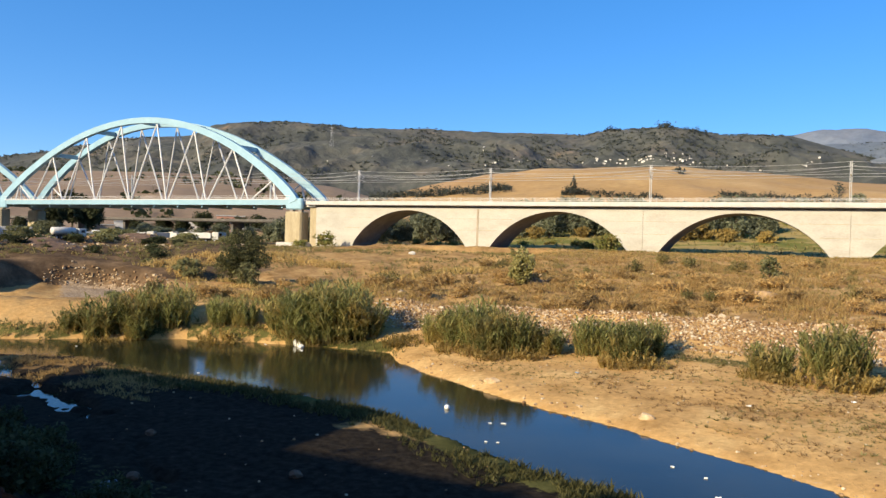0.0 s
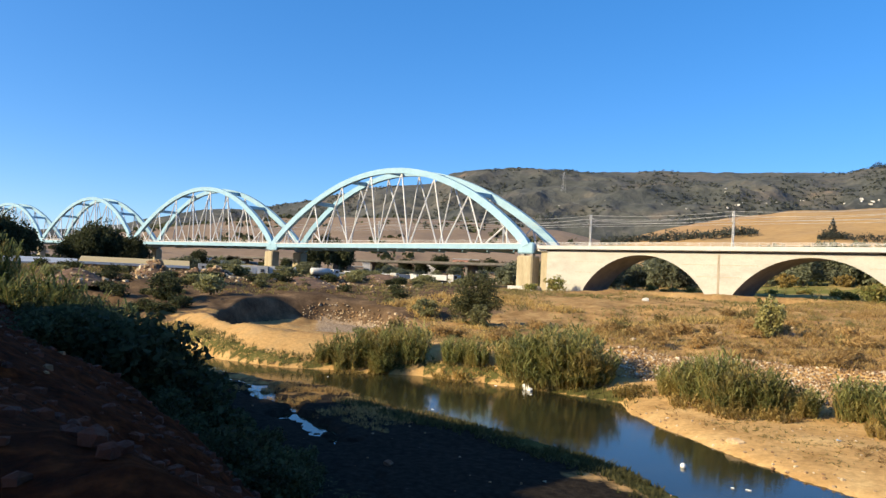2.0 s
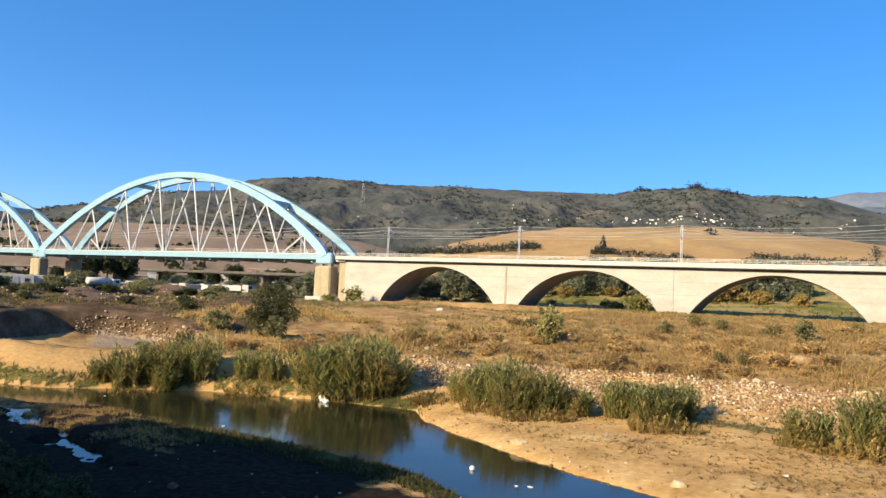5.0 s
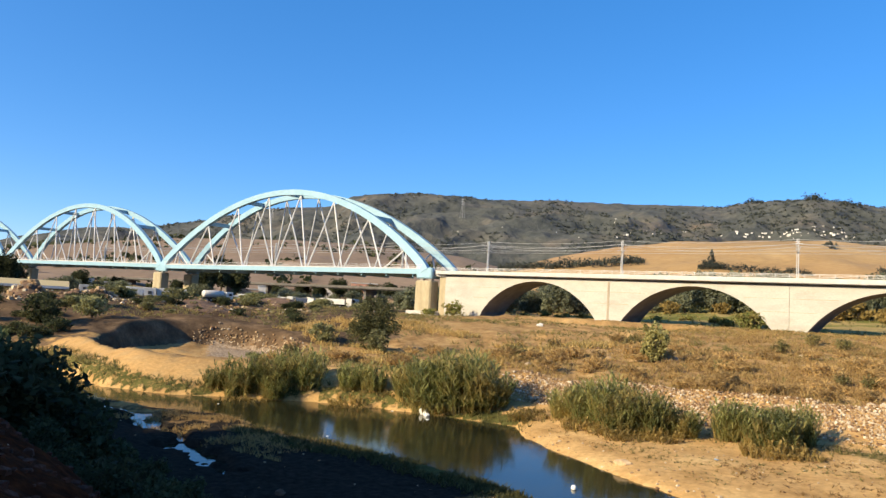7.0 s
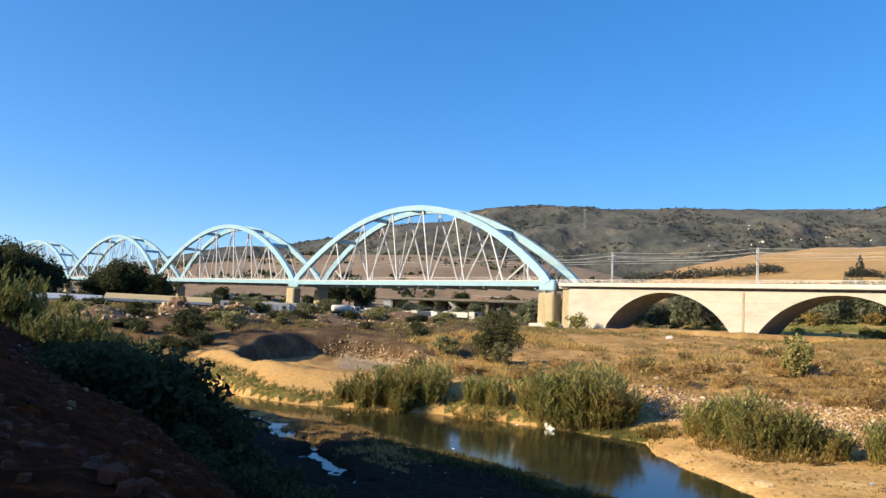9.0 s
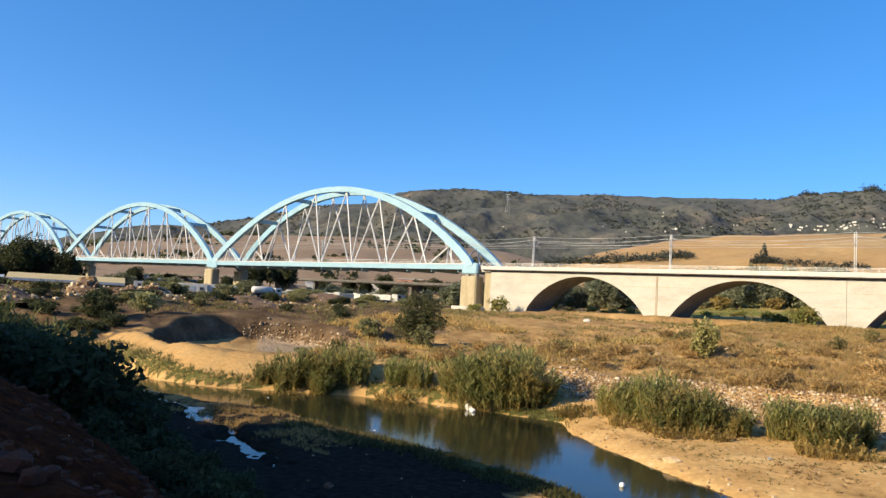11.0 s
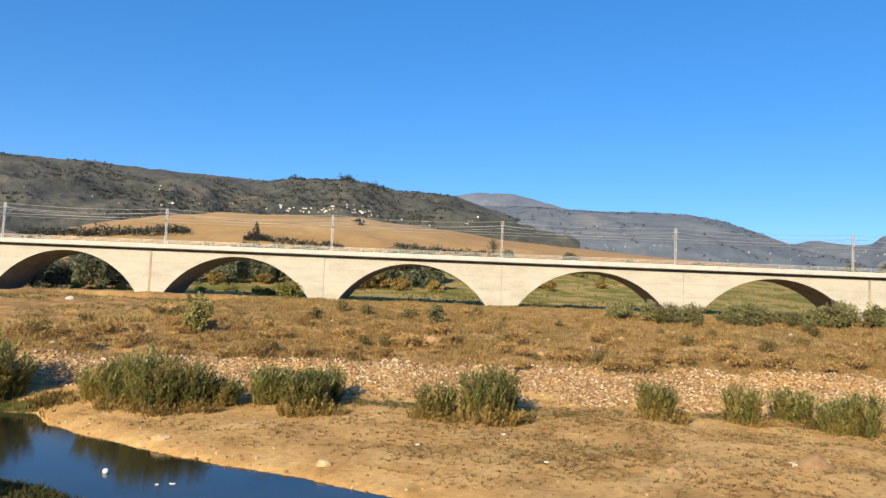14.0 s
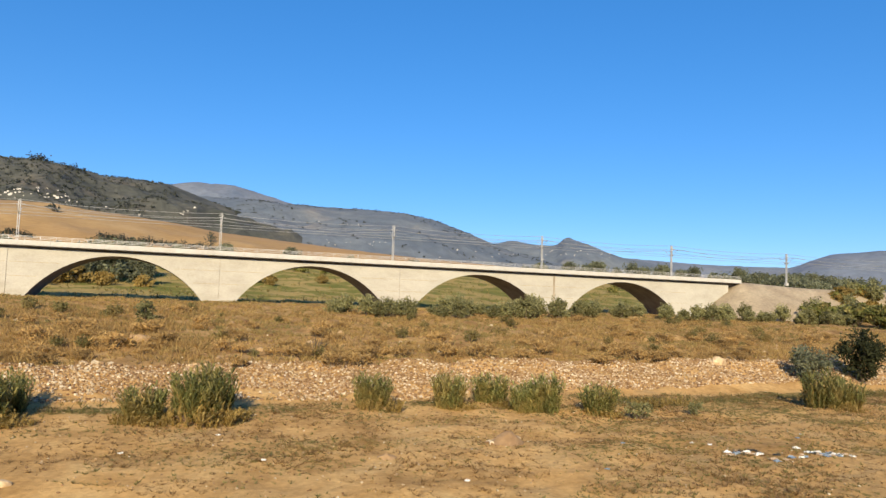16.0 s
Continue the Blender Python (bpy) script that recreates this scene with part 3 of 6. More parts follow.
def arch_span(parent, xc, x_from, x_to):
    """One arch between two piers: wall with a segmental opening, through the whole width."""
    rise = CROWN - SPRING
    rad = (HALF ** 2 + rise ** 2) / (2 * rise)
    ang = math.asin(HALF / rad)
    low = [(x_from, FOOT), (xc - HALF - 0.9, FOOT), (xc - HALF, SPRING)]
    low += [(xc + rad * math.sin(a), CROWN - rad + rad * math.cos(a)) for a in np.linspace(-ang, ang, 41)[1:-1]]
    low += [(xc + HALF, SPRING), (xc + HALF + 0.9, FOOT), (x_to, FOOT)]
    bm = bmesh.new()
    rows = []
    for y in (FACE, FACE + WIDTH):
        rows.append([(bm.verts.new((x, y, z + deck_z(xc))), bm.verts.new((x, y, WALL_TOP - 0.42 + deck_z(x)))) for x, z in low])
    for i in range(len(low) - 1):
        (a, b), (c, d) = rows[0][i], rows[0][i + 1]
        (e, f), (g, h) = rows[1][i], rows[1][i + 1]
        bm.faces.new((a, c, d, b))
        bm.faces.new((g, e, f, h))
        bm.faces.new((c, a, e, g))
        bm.faces.new((b, d, h, f))
    for i in (0, -1):
        (a, b), (e, f) = rows[0][i], rows[1][i]
        bm.faces.new((a, b, f, e))
    bmesh.ops.recalc_face_normals(bm, faces=bm.faces)
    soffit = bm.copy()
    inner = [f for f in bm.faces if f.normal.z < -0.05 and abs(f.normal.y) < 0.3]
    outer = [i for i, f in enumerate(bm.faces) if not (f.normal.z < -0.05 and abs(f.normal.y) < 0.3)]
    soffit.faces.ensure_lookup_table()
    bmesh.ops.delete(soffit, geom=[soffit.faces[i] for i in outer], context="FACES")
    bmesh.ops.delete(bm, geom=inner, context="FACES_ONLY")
    ob = part("arch_span", bm, CONCRETE, parent)
    part("soffit", soffit, SOFFIT, ob, "grey concrete underside with shade put into its colour")
    return ob


viaduct = thing("railway_viaduct", (0, 0, 0), "cream concrete railway viaduct with wide segmental arches", "viaduct", kind="")
GAP = 0.03
for k in range(6):
    xa, xb = X0 + PITCH * k, X0 + PITCH * (k + 1)
    arch_span(viaduct, (xa + xb) / 2, xa + GAP if k else xa - 8.2, xb - GAP if k < 5 else xb + 12)
    # joint filler set back in the gap, and its rain stain
    if k:
        part("joint", boxes((xa - GAP, xa + GAP, FACE + 0.12, FACE + WIDTH - 0.12, FOOT, WALL_TOP - 0.5)), STAIN, viaduct)
for k in (1, 5):
    xa = X0 + PITCH * k
    part("downpipe", boxes((xa - 0.22, xa + 0.22, FACE - 0.06, FACE - 0.003, SPRING - 1.5, WALL_TOP - 0.5)), STAIN, viaduct, "stained drain strip")
# shallow construction joints across each pier
for k in range(0, 7):
    xa = X0 + PITCH * k
    for z, half in ((13.9, 9.0), (11.4, 5.6)):
        for side in (-1, 1):
            if (k == 0 and side < 0) or (k == 6 and side > 0):
                continue
            a, b = sorted((xa + side * 0.3, xa + side * (half - 0.8)))
            part("pour_joint", boxes((a, b, FACE - 0.012, FACE + 0.01, z + deck_z(xa), z + 0.06 + deck_z(xa))), PIER_CONCRETE, viaduct)
DECK_A, DECK_B = -113.5, 128.0


def sloped(bm, x0, x1, y0, y1, z0, z1):
    box(bm, x0, x1, y0, y1, z0, z1)
    for v in bm.verts:
        v.co.z += deck_z(v.co.x)
    return bm


# dark set-back strip added where the deck's shadow falls on the wall
part("deck_shade_strip", sloped(bmesh.new(), DECK_A, DECK_B, FACE + 0.7, FACE + WIDTH - 0.7, WALL_TOP - 0.418, WALL_TOP), DARK_CONCRETE, viaduct, "set-back grey strip added in place of the deck's shadow")
part("deck_slab", sloped(bmesh.new(), DECK_A, DECK_B, FACE - 1.0, FACE + WIDTH + 1.0, WALL_TOP + 0.004, WALL_TOP + 0.40), DECK_WHITE, viaduct)
for y0 in (FACE - 1.25, FACE + WIDTH + 0.95):
    n = 27
    for i in range(n):
        xa = DECK_A + (DECK_B - DECK_A) * i / n
        xb = DECK_A + (DECK_B - DECK_A) * (i + 1) / n
        part("edge_beam", sloped(bmesh.new(), xa + 0.015, xb - 0.015, y0, y0 + 0.3, WALL_TOP + 0.12, WALL_TOP + 0.98), DECK_WHITE, viaduct)
    bm = bmesh.new()
    for z in (1.24, 1.5, 1.72):
        box(bm, DECK_A, DECK_B, y0 + 0.12, y0 + 0.18, WALL_TOP + z, WALL_TOP + z + 0.06)
    for v in bm.verts:
        v.co.z += deck_z(v.co.x)
    part("handrail", bm, GALVANISED, viaduct)
    post_mesh = None
    for i in range(97):
        x = DECK_A + 0.3 + i * 2.5
        if post_mesh is None:
            first = part("post", boxes((-0.03, 0.03, -0.03, 0.03, 0, 0.8)), GALVANISED, viaduct)
            post_mesh = first.data
        else:
            first = link("post", post_mesh, None, viaduct)
        first.location = (x, y0 + 0.15, WALL_TOP + 0.98 + deck_z(x))
part("ballast_bed", sloped(bmesh.new(), DECK_A, DECK_B, FACE + 1.2, FACE + WIDTH - 1.2, WALL_TOP + 0.41, WALL_TOP + 0.95), BALLAST, viaduct)


# ---- steel arch spans ----
SPAN, RISE_Z, TIE_Z0, TIE_Z1, LEAN = 121.8, 23.8, 16.9, 19.15, 2.7
TRUSS = 12.4


def steel_span(x_right):
    root = thing("steel_arch_bridge", (x_right - SPAN / 2, FACE, 0), "light blue tied-arch railway bridge with white diagonal hangers", "bridge", "steel arch spans")
    half = SPAN / 2 - 0.4

    def rib_point(x, side, out=0.0):
        f = 1 - (x / half) ** 2
        z = TIE_Z1 - 1.2 + (RISE_Z + 0.1) * (0.86 * f + 0.14 * math.sqrt(max(f, 0)))
        lean = LEAN * (z - TIE_Z1) / RISE_Z
        y = lean if side == 0 else TRUSS - lean
        return Vector((x, y, z + out))
    for side in (0, 1):
        bm = bmesh.new()
        xs = np.sin(np.linspace(-1, 1, 49) * math.pi / 2 * 0.999) * half
        prev = None
        for i, x in enumerate(xs):
            p = rib_point(x, side)
            q = rib_point(xs[min(i + 1, 48)], side) - rib_point(xs[max(i - 1, 0)], side)
            nrm = Vector((-q.z, 0, q.x)).normalized()
            deep = 0.84 + 0.36 * abs(x / half) ** 2
            ring = [bm.verts.new(p + nrm * a + Vector((0, b, 0))) for a, b in ((-deep, -0.65), (deep, -0.65), (deep, 0.65), (-deep, 0.65))]
            if prev:
                for j in range(4):
                    bm.faces.new((prev[j], prev[(j + 1) % 4], ring[(j + 1) % 4], ring[j]))
            else:
                bm.faces.new(ring[::-1])
            prev = ring
        bm.faces.new(prev)
        bmesh.ops.recalc_face_normals(bm, faces=bm.faces)
        part("arch_rib", bm, BLUE_STEEL, root)
        y0 = -0.5 + side * TRUSS
        part("tie_girder", boxes((-half - 0.3, half + 0.3, y0, y0 + 1.0, TIE_Z0 + 0.15, TIE_Z1 - 0.75), bevel=0.04), BLUE_STEEL, root)
        for s in (-1, 1):
            bm = boxes((s * half - 2.6, s * half + 2.6, y0 - 0.16, y0 + 1.16, TIE_Z0 - 1.0, TIE_Z0 + 1.9), bevel=0.3)
            part("end_plate", bm, BLUE_STEEL, root)
        # kicker walkway rail along the girder
        bm = boxes((-half, half, y0 - 0.14, y0 - 0.08, TIE_Z1 + 0.25, TIE_Z1 + 0.32), (-half, half, y0 - 0.14, y0 - 0.08, TIE_Z1 - 0.2, TIE_Z1 - 0.13), (-half, half, y0 - 0.15, y0 - 0.02, TIE_Z1 - 0.74, TIE_Z1 - 0.5))
        part("handrail", bm, WHITE_STEEL, root)
        nodes = [15.1 * i for i in range(-3, 4)]
        tops = [15.1 * (i + 0.5) for i in range(-4, 4)]
        pairs = [(t, b) for t in tops for b in nodes if abs(abs(t - b) - 7.55) < 0.1] + [(tops[0], -54.3), (tops[-1], 54.3)]
        for t, b in pairs:
            q = rib_point(t, side, -0.8)
            p = Vector((b + (0.35 if t > b else -0.35), 0.0 + side * TRUSS, TIE_Z1 - 0.9))
            part("hanger", tubes((p, q, 0.23), seg=6), WHITE_STEEL, root)
    for x in (-38, -19, 0, 19, 38):
        a, b = rib_point(x, 0), rib_point(x, 1)
        bm = bmesh.new()
        box(bm, x - 0.55, x + 0.55, a.y + 0.6, b.y - 0.6, a.z - 0.7, a.z + 0.5)
        part("wind_brace", bm, BLUE_STEEL, root)
    part("deck_slab", boxes((-half - 0.3, half + 0.3, 0.52, TRUSS - 0.52, TIE_Z0 + 0.3, TIE_Z0 + 0.9)), DARK_CONCRETE, root)
    part("ballast_bed", boxes((-half, half, 1.4, TRUSS - 1.4, TIE_Z0 + 0.904, TIE_Z0 + 1.4)), BALLAST, root)
    for i in range(-6, 7):
        part("cross_beam", boxes((i * 9.3 - 0.25, i * 9.3 + 0.25, 0.52, TRUSS - 0.52, TIE_Z0 - 0.5, TIE_Z0 + 0.296)), BLUE_STEEL, root)
    return root


RIGHT = -117.4
first_span = steel_span(RIGHT)
# the line bends gently towards the river and climbs a little, span by span
JOINTS = [(RIGHT, FACE, 0.0), (-239.8, FACE, 0.2), (-362.0, FACE - 4.2, 0.8), (-483.8, FACE - 10.5, 1.3), (-604.6, FACE - 25.0, 1.9), (-722.6, FACE - 45.0, 2.4)]
for a, b in zip(JOINTS[1:-1], JOINTS[2:]):
    turn = math.degrees(math.atan2(a[1] - b[1], a[0] - b[0]))
    tip = math.degrees(math.atan2(b[2] - a[2], math.hypot(a[0] - b[0], a[1] - b[1])))
    copy_thing(first_span, pose((a[0] + b[0]) / 2, (a[1] + b[1]) / 2, (a[2] + b[2]) / 2, 0, tip, turn))


def bridge_pier(x, wide=5.2):
    root = thing("bridge_pier", (x, FACE, 0), "weathered yellowish concrete bridge column on a footing", "pier", "bridge piers")
    for y in (-1.6, TRUSS - 1.6):
        bm = boxes((-wide / 2, wide / 2, y, y + 3.4, 3.0, TIE_Z0 - 1.5), bevel=0.35)
        part("column", bm, PIER_CONCRETE, root)
        for off in (-1.9, 0.9):
            part("bearing", boxes((off, off + 1.0, y + 1.1, y + 2.1, TIE_Z0 - 1.496, TIE_Z0 - 1.0)), DARK_CONCRETE, root)
        part("footing", boxes((-wide / 2 - 1.6, wide / 2 + 1.6, y - 1.2, y + 4.6, 5.0, 7.6), bevel=0.1), DECK_WHITE, root)
    return root


p0 = bridge_pier(RIGHT + 0.2)
for x, y, z in JOINTS[1:]:
    copy_thing(p0, pose(x - 0.3, y, z))
# abutment shaft between the last column and the first arch wall
abut = thing("abutment", (-112.2, FACE, 0), "concrete abutment block under the end of the viaduct", "abutment")
part("shaft", boxes((-1.1, 1.1, 0.35, WIDTH - 0.35, 4.0, WALL_TOP - 0.2), bevel=0.1), PIER_CONCRETE, abut)
part("seat", boxes((-1.8, 1.1, -0.3, WIDTH + 0.3, WALL_TOP - 0.196, WALL_TOP + 1.2), bevel=0.06), DECK_WHITE, abut)


# ---- catenary masts and wires ----
def mast():
    root = thing("catenary_mast", (0, 0, 0), "galvanised railway catenary mast with cantilever arms", "mast", "catenary masts")
    bm = boxes((-0.20, -0.12, -0.16, 0.16, 0, 8.1), (0.12, 0.20, -0.16, 0.16, 0, 8.1))
    for i in range(13):
        z = 0.3 + i * 0.62
        tube(bm, (-0.14, 0, z), (0.14, 0, z + 0.5), 0.03, seg=4)
    part("pole", bm, GALVANISED, root)
    part("base", boxes((-0.4, 0.4, -0.4, 0.4, -0.4, 0.25), bevel=0.05), DECK_WHITE, root)
    for s in (-1, 1):
        part("cantilever", tubes(((0, 0.16 * s, 6.6), (0, 2.7 * s, 6.9), 0.035), ((0, 0.16 * s, 5.3), (0, 2.5 * s, 6.85), 0.04), ((0, 0.9 * s, 5.75), (0, 3.0 * s, 5.55), 0.03)), GALVANISED, root)
        part("insulator", tubes(((0, 0.2 * s, 5.34), (0, 0.7 * s, 5.66), 0.09)), PIER_CONCRETE, root)
    part("crossarm", tubes(((-0.5, 0, 7.2), (0.9, 0, 7.2), 0.06), ((-0.5, 0, 7.6), (0.5, 0, 7.6), 0.04)), GALVANISED, root)
    return root


MAST_Y = FACE + 6.4
mast_x = [X0 + PITCH * k for k in range(7)] + [149.5, 188.0, 230.0] + [RIGHT - 14 - 54 * i for i in range(4)]
m0 = mast()
m0.matrix_basis = pose(mast_x[0], MAST_Y, WALL_TOP + 1.0 + deck_z(mast_x[0]))
for x in mast_x[1:]:
    copy_thing(m0, pose(x, MAST_Y, WALL_TOP + 0.95 + deck_z(x)))
ordered = sorted(mast_x)
for name, dy, dz, sag in (("feeder_wire", 0.0, 8.05, 0.6), ("feeder_wire", 0.3, 7.2, 0.6), ("messenger_wire", -2.7, 6.9, 0.9), ("contact_wire", -2.9, 5.5, 0.05), ("messenger_wire", 2.7, 6.9, 0.9), ("contact_wire", 2.9, 5.5, 0.05)):
    cu = bpy.data.curves.new(name, "CURVE")
    cu.dimensions, cu.bevel_depth, cu.bevel_resolution = "3D", 0.035, 0
    sp = cu.splines.new("POLY")
    pts = []
    for a, b in zip(ordered[:-1], ordered[1:]):
        for i in range(8):
            u = i / 8
            x = a + (b - a) * u
            pts.append((x, MAST_Y + dy, WALL_TOP + 0.95 + deck_z(x) + dz - 4 * sag * u * (1 - u), 1))
    sp.points.add(len(pts) - 1)
    sp.points.foreach_set("co", [c for p in pts for c in p])
    cu.materials.append(WIRE)
    tagged(new(name, cu), "thin overhead railway wire strung between the masts", "wire", "overhead wires")


# ---- plant shapes ----
rng = np.random.default_rng(7)


def unit(v):
    return v / np.maximum(np.linalg.norm(v, axis=-1, keepdims=True), 1e-9)


def leaf_quads(centres, size, g, flat=0.0, slim=0.45):
    """Small leaf cards, each turned its own way; verts and faces."""
    n = len(centres)
    u = unit(g.normal(size=(n, 3)) * (1, 1, 1 - flat))
    v = unit(np.cross(u, g.normal(size=(n, 3))))
    s = size * g.uniform(0.6, 1.35, (n, 1))
    p = np.stack([centres - u * s, centres + v * s * slim, centres + u * s, centres - v * s * slim], 1).reshape(-1, 3)
    return p, np.arange(4 * n).reshape(-1, 4)


def clumped(n, radii, g, clumps=14, hollow=0.35):
    """Points of a crown: in clumps spread through an ellipsoid, thinner inside and at the foot."""
    d = unit(g.normal(size=(clumps, 3)))
    c = d * g.uniform(hollow, 0.85, (clumps, 1)) * np.array(radii)
    k = g.integers(0, clumps, n)
    spread = g.uniform(0.16, 0.34, (clumps, 1))
    return c[k] + unit(g.normal(size=(n, 3))) * np.cbrt(g.uniform(0, 1, (n, 1))) * spread[k] * np.array(radii) * 1.25


def tuft_arrays(base, high, wide, blades, g, lean=0.5):
    n = len(base)
    b = np.repeat(base, blades, 0)
    h = np.repeat(high, blades)[:, None] * g.uniform(0.5, 1.1, (n * blades, 1))
    a = g.uniform(0, 2 * math.pi, n * blades)
    side = np.stack([np.cos(a), np.sin(a), 0 * a], 1)
    off = g.normal(size=(n * blades, 3)) * (1, 1, 0) * h * 0.35
    tip = g.normal(size=(n * blades, 3)) * (1, 1, 0) * lean * h + np.array([0, 0, 1]) * h
    w = wide * g.uniform(0.6, 1.4, (n * blades, 1)) * h
    p = np.stack([b + off * 0.5 - side * w, b + off * 0.5 + side * w, b + off + tip], 1).reshape(-1, 3)
    return p, np.arange(3 * n * blades).reshape(-1, 3)


def reed_clump(at, tall, wide, seed, dry=False, count=150, label="", name="reed_clump", leaf=None):
    """Giant reeds: leaning canes with long drooping leaves."""
    g = np.random.default_rng(seed)
    root = thing(name, at, label or "dense clump of tall green giant reeds", "reeds", "reed clumps")
    ang, rr = g.uniform(0, 2 * math.pi, count), wide * np.sqrt(g.uniform(0, 1, count))
    foot = np.stack([rr * np.cos(ang), rr * np.sin(ang), np.full(count, -0.3)], 1)
    h = tall * (1.05 - 0.6 * g.uniform(0, 1, count) ** 1.6) * (1 - 0.3 * (rr / wide) ** 2)
    lean = np.stack([np.cos(ang), np.sin(ang), 0 * ang], 1) * (0.05 + 0.22 * (rr / wide))[:, None] * h[:, None] + g.normal(size=(count, 3)) * (0.12, 0.12, 0) * h[:, None] * 0.5

    def at_u(i, u):
        return foot[i] + lean[i] * (u ** 1.7)[:, None] + np.stack([0 * u, 0 * u, u * h[i]], 1)
    i = np.arange(count)
    sd = np.stack([-np.sin(ang + 1), np.cos(ang + 1), 0 * ang], 1) * 0.028
    ring = [at_u(i, np.full(count, u)) for u in (0, 0.5, 1.0)]
    pts = np.stack([ring[0] - sd, ring[0] + sd, ring[1] - sd * 0.8, ring[1] + sd * 0.8, ring[2] - sd * 0.2, ring[2] + sd * 0.2], 1).reshape(-1, 3)
    q = (np.arange(count) * 6)[:, None]
    faces = np.concatenate([q + np.array([0, 1, 3, 2]), q + np.array([2, 3, 5, 4])])
    sheet("cane", pts, faces, REED_STEM, root)
    per = 12
    k = np.repeat(i, per)
    u = np.clip(g.uniform(0.12, 1.02, len(k)), 0, 1)
    p0 = at_u(k, u)
    la = g.uniform(0, 2 * math.pi, len(k))
    out = np.stack([np.cos(la), np.sin(la), 0 * la], 1)
    ln = (0.24 + 0.16 * g.uniform(0, 1, len(k)))[:, None] * min(tall, 4.5) * 0.62
    wd = np.cross(out, (0, 0, 1.0)) * 0.045 * g.uniform(0.7, 1.4, (len(k), 1)) * (0.6 + tall / 7)
    mid = p0 + out * ln * 0.5 + np.array([0, 0, 0.62]) * ln
    tip = p0 + out * ln * 0.85 + np.array([0, 0, 0.55]) * ln
    pts = np.stack([p0 - wd * 0.6, p0 + wd * 0.6, mid + wd, tip, mid - wd], 1).reshape(-1, 3)
    q = (np.arange(len(k)) * 5)[:, None]
    F = np.concatenate([np.concatenate([q + np.array([0, 1, 2]), q + np.array([0, 2, 4])]), q + np.array([4, 2, 3])])
    sheet("foliage", pts, F, leaf or (REED_DRY if dry else REED_LEAF), root)
    return root


def shrub(name, at, radii, leaves, size, material, label, seed, group="", category="bush", clumps=34, slim=0.5):
    """A bush: forked stems and a ragged crown of small leaves."""
    g = np.random.default_rng(seed)
    root = thing(name, at, label, category, group)
    bm = bmesh.new()
    for _ in range(6):
        a, l = g.uniform(0, 6.28), g.uniform(0.5, 0.95)
        mid = Vector((math.cos(a) * radii[0] * 0.3 * l, math.sin(a) * radii[1] * 0.3 * l, radii[2] * 0.7 * l))
        tube(bm, (0, 0, -0.3), mid, 0.05 * radii[2], 0.03 * radii[2], 5)
        tube(bm, mid, mid + Vector((math.cos(a) * radii[0] * 0.35, math.sin(a) * radii[1] * 0.35, radii[2] * 0.6)), 0.03 * radii[2], 0.01, 5)
    part("stem", bm, BARK, root)
    c = clumped(leaves, radii, g, clumps)
    c[:, 2] = np.maximum(c[:, 2] + radii[2] * 0.95, 0.05)
    v, f = leaf_quads(c, size, g, slim=slim)
    sheet("foliage", v, f, material, root)
    return root


def tree(name, at, tall, crown, leaves, size, material, label, seed, trunk=0.28, lift=0.35, group="", clumps=48, category="tree"):
    """A tapered bent trunk with limbs, and a crown of leaf clumps with gaps."""
    g = np.random.default_rng(seed)
    root = thing(name, at, label, category, group)
    bm = bmesh.new()
    p, r = Vector((0, 0, -0.4)), trunk
    top = tall * 0.72
    for i in range(5):
        q = Vector((g.normal() * 0.12 * tall * 0.3, g.normal() * 0.12 * tall * 0.3, top * (i + 1) / 5))
        tube(bm, p, q, r, r * 0.78, 7)
        if i >= 1:
            for _ in range(3):
                a = g.uniform(0, 6.28)
                e = q + Vector((math.cos(a) * crown[0] * 0.62, math.sin(a) * crown[1] * 0.62, crown[2] * g.uniform(0.15, 0.7)))
                tube(bm, q, e, r * 0.45, r * 0.1, 5)
        p, r = q, r * 0.78
    part("trunk", bm, BARK, root)
    c = clumped(leaves, crown, g, clumps, 0.3)
    c[:, 2] += tall - crown[2]
    c[:, 2] = np.maximum(c[:, 2], tall * lift * 0.5)
    v, f = leaf_quads(c, size, g)
    sheet("crown", v, f, material, root)
    return root


def spot(x, y, sink=0.0):
    return (x, y, height(x, y) - sink)


# ---- unseen blocks added behind the camera to shade the foreground ----
def shade_block(x0, x1, top, label):
    block = thing("apartment_building", ((x0 + x1) / 2, -12.0, 7.0), label, "building", "houses on the high bank")
    w, h = (x1 - x0) / 2, top - 7.0
    part("wall", boxes((-w, w, -13, 0, -2, h - 0.8)), WALL_TAN, block)
    part("roof", boxes((-w - 0.3, w + 0.3, -13.3, 0.3, h - 0.796, h - 0.4)), DARK_CONCRETE, block)
    part("parapet", boxes((-w, w, -0.3, 0, h - 0.396, h)), WALL_TAN, block)
    part("stair_head", boxes((w * 0.2, w * 0.2 + 3.2, -6, -2, h - 0.396, h + 1.9)), WALL_TAN, block)
    first = None
    for i in range(int(w * 2 / 4.1)):
        for k in range(int((h - 1.5) / 3.0)):
            pane = part("window", boxes((-0.7, 0.7, 0.004, 0.06, 0, 1.3)), DARK_GLASS, block) if first is None else link("window", first, None, block)
            first = first or pane.data
            pane.location = (-w + 2 + i * 4.1, 0, 1.2 + k * 3.0)


shade_block(-96.0, -56.4, 18.2, "low tan block, unseen, added to shade the foreground")
shade_block(-56.0, -36.4, 22.2, "tall tan block, unseen, added to shade the foreground")
shade_block(-36.0, -13.0, 18.2, "tan block, unseen, added to shade the foreground")


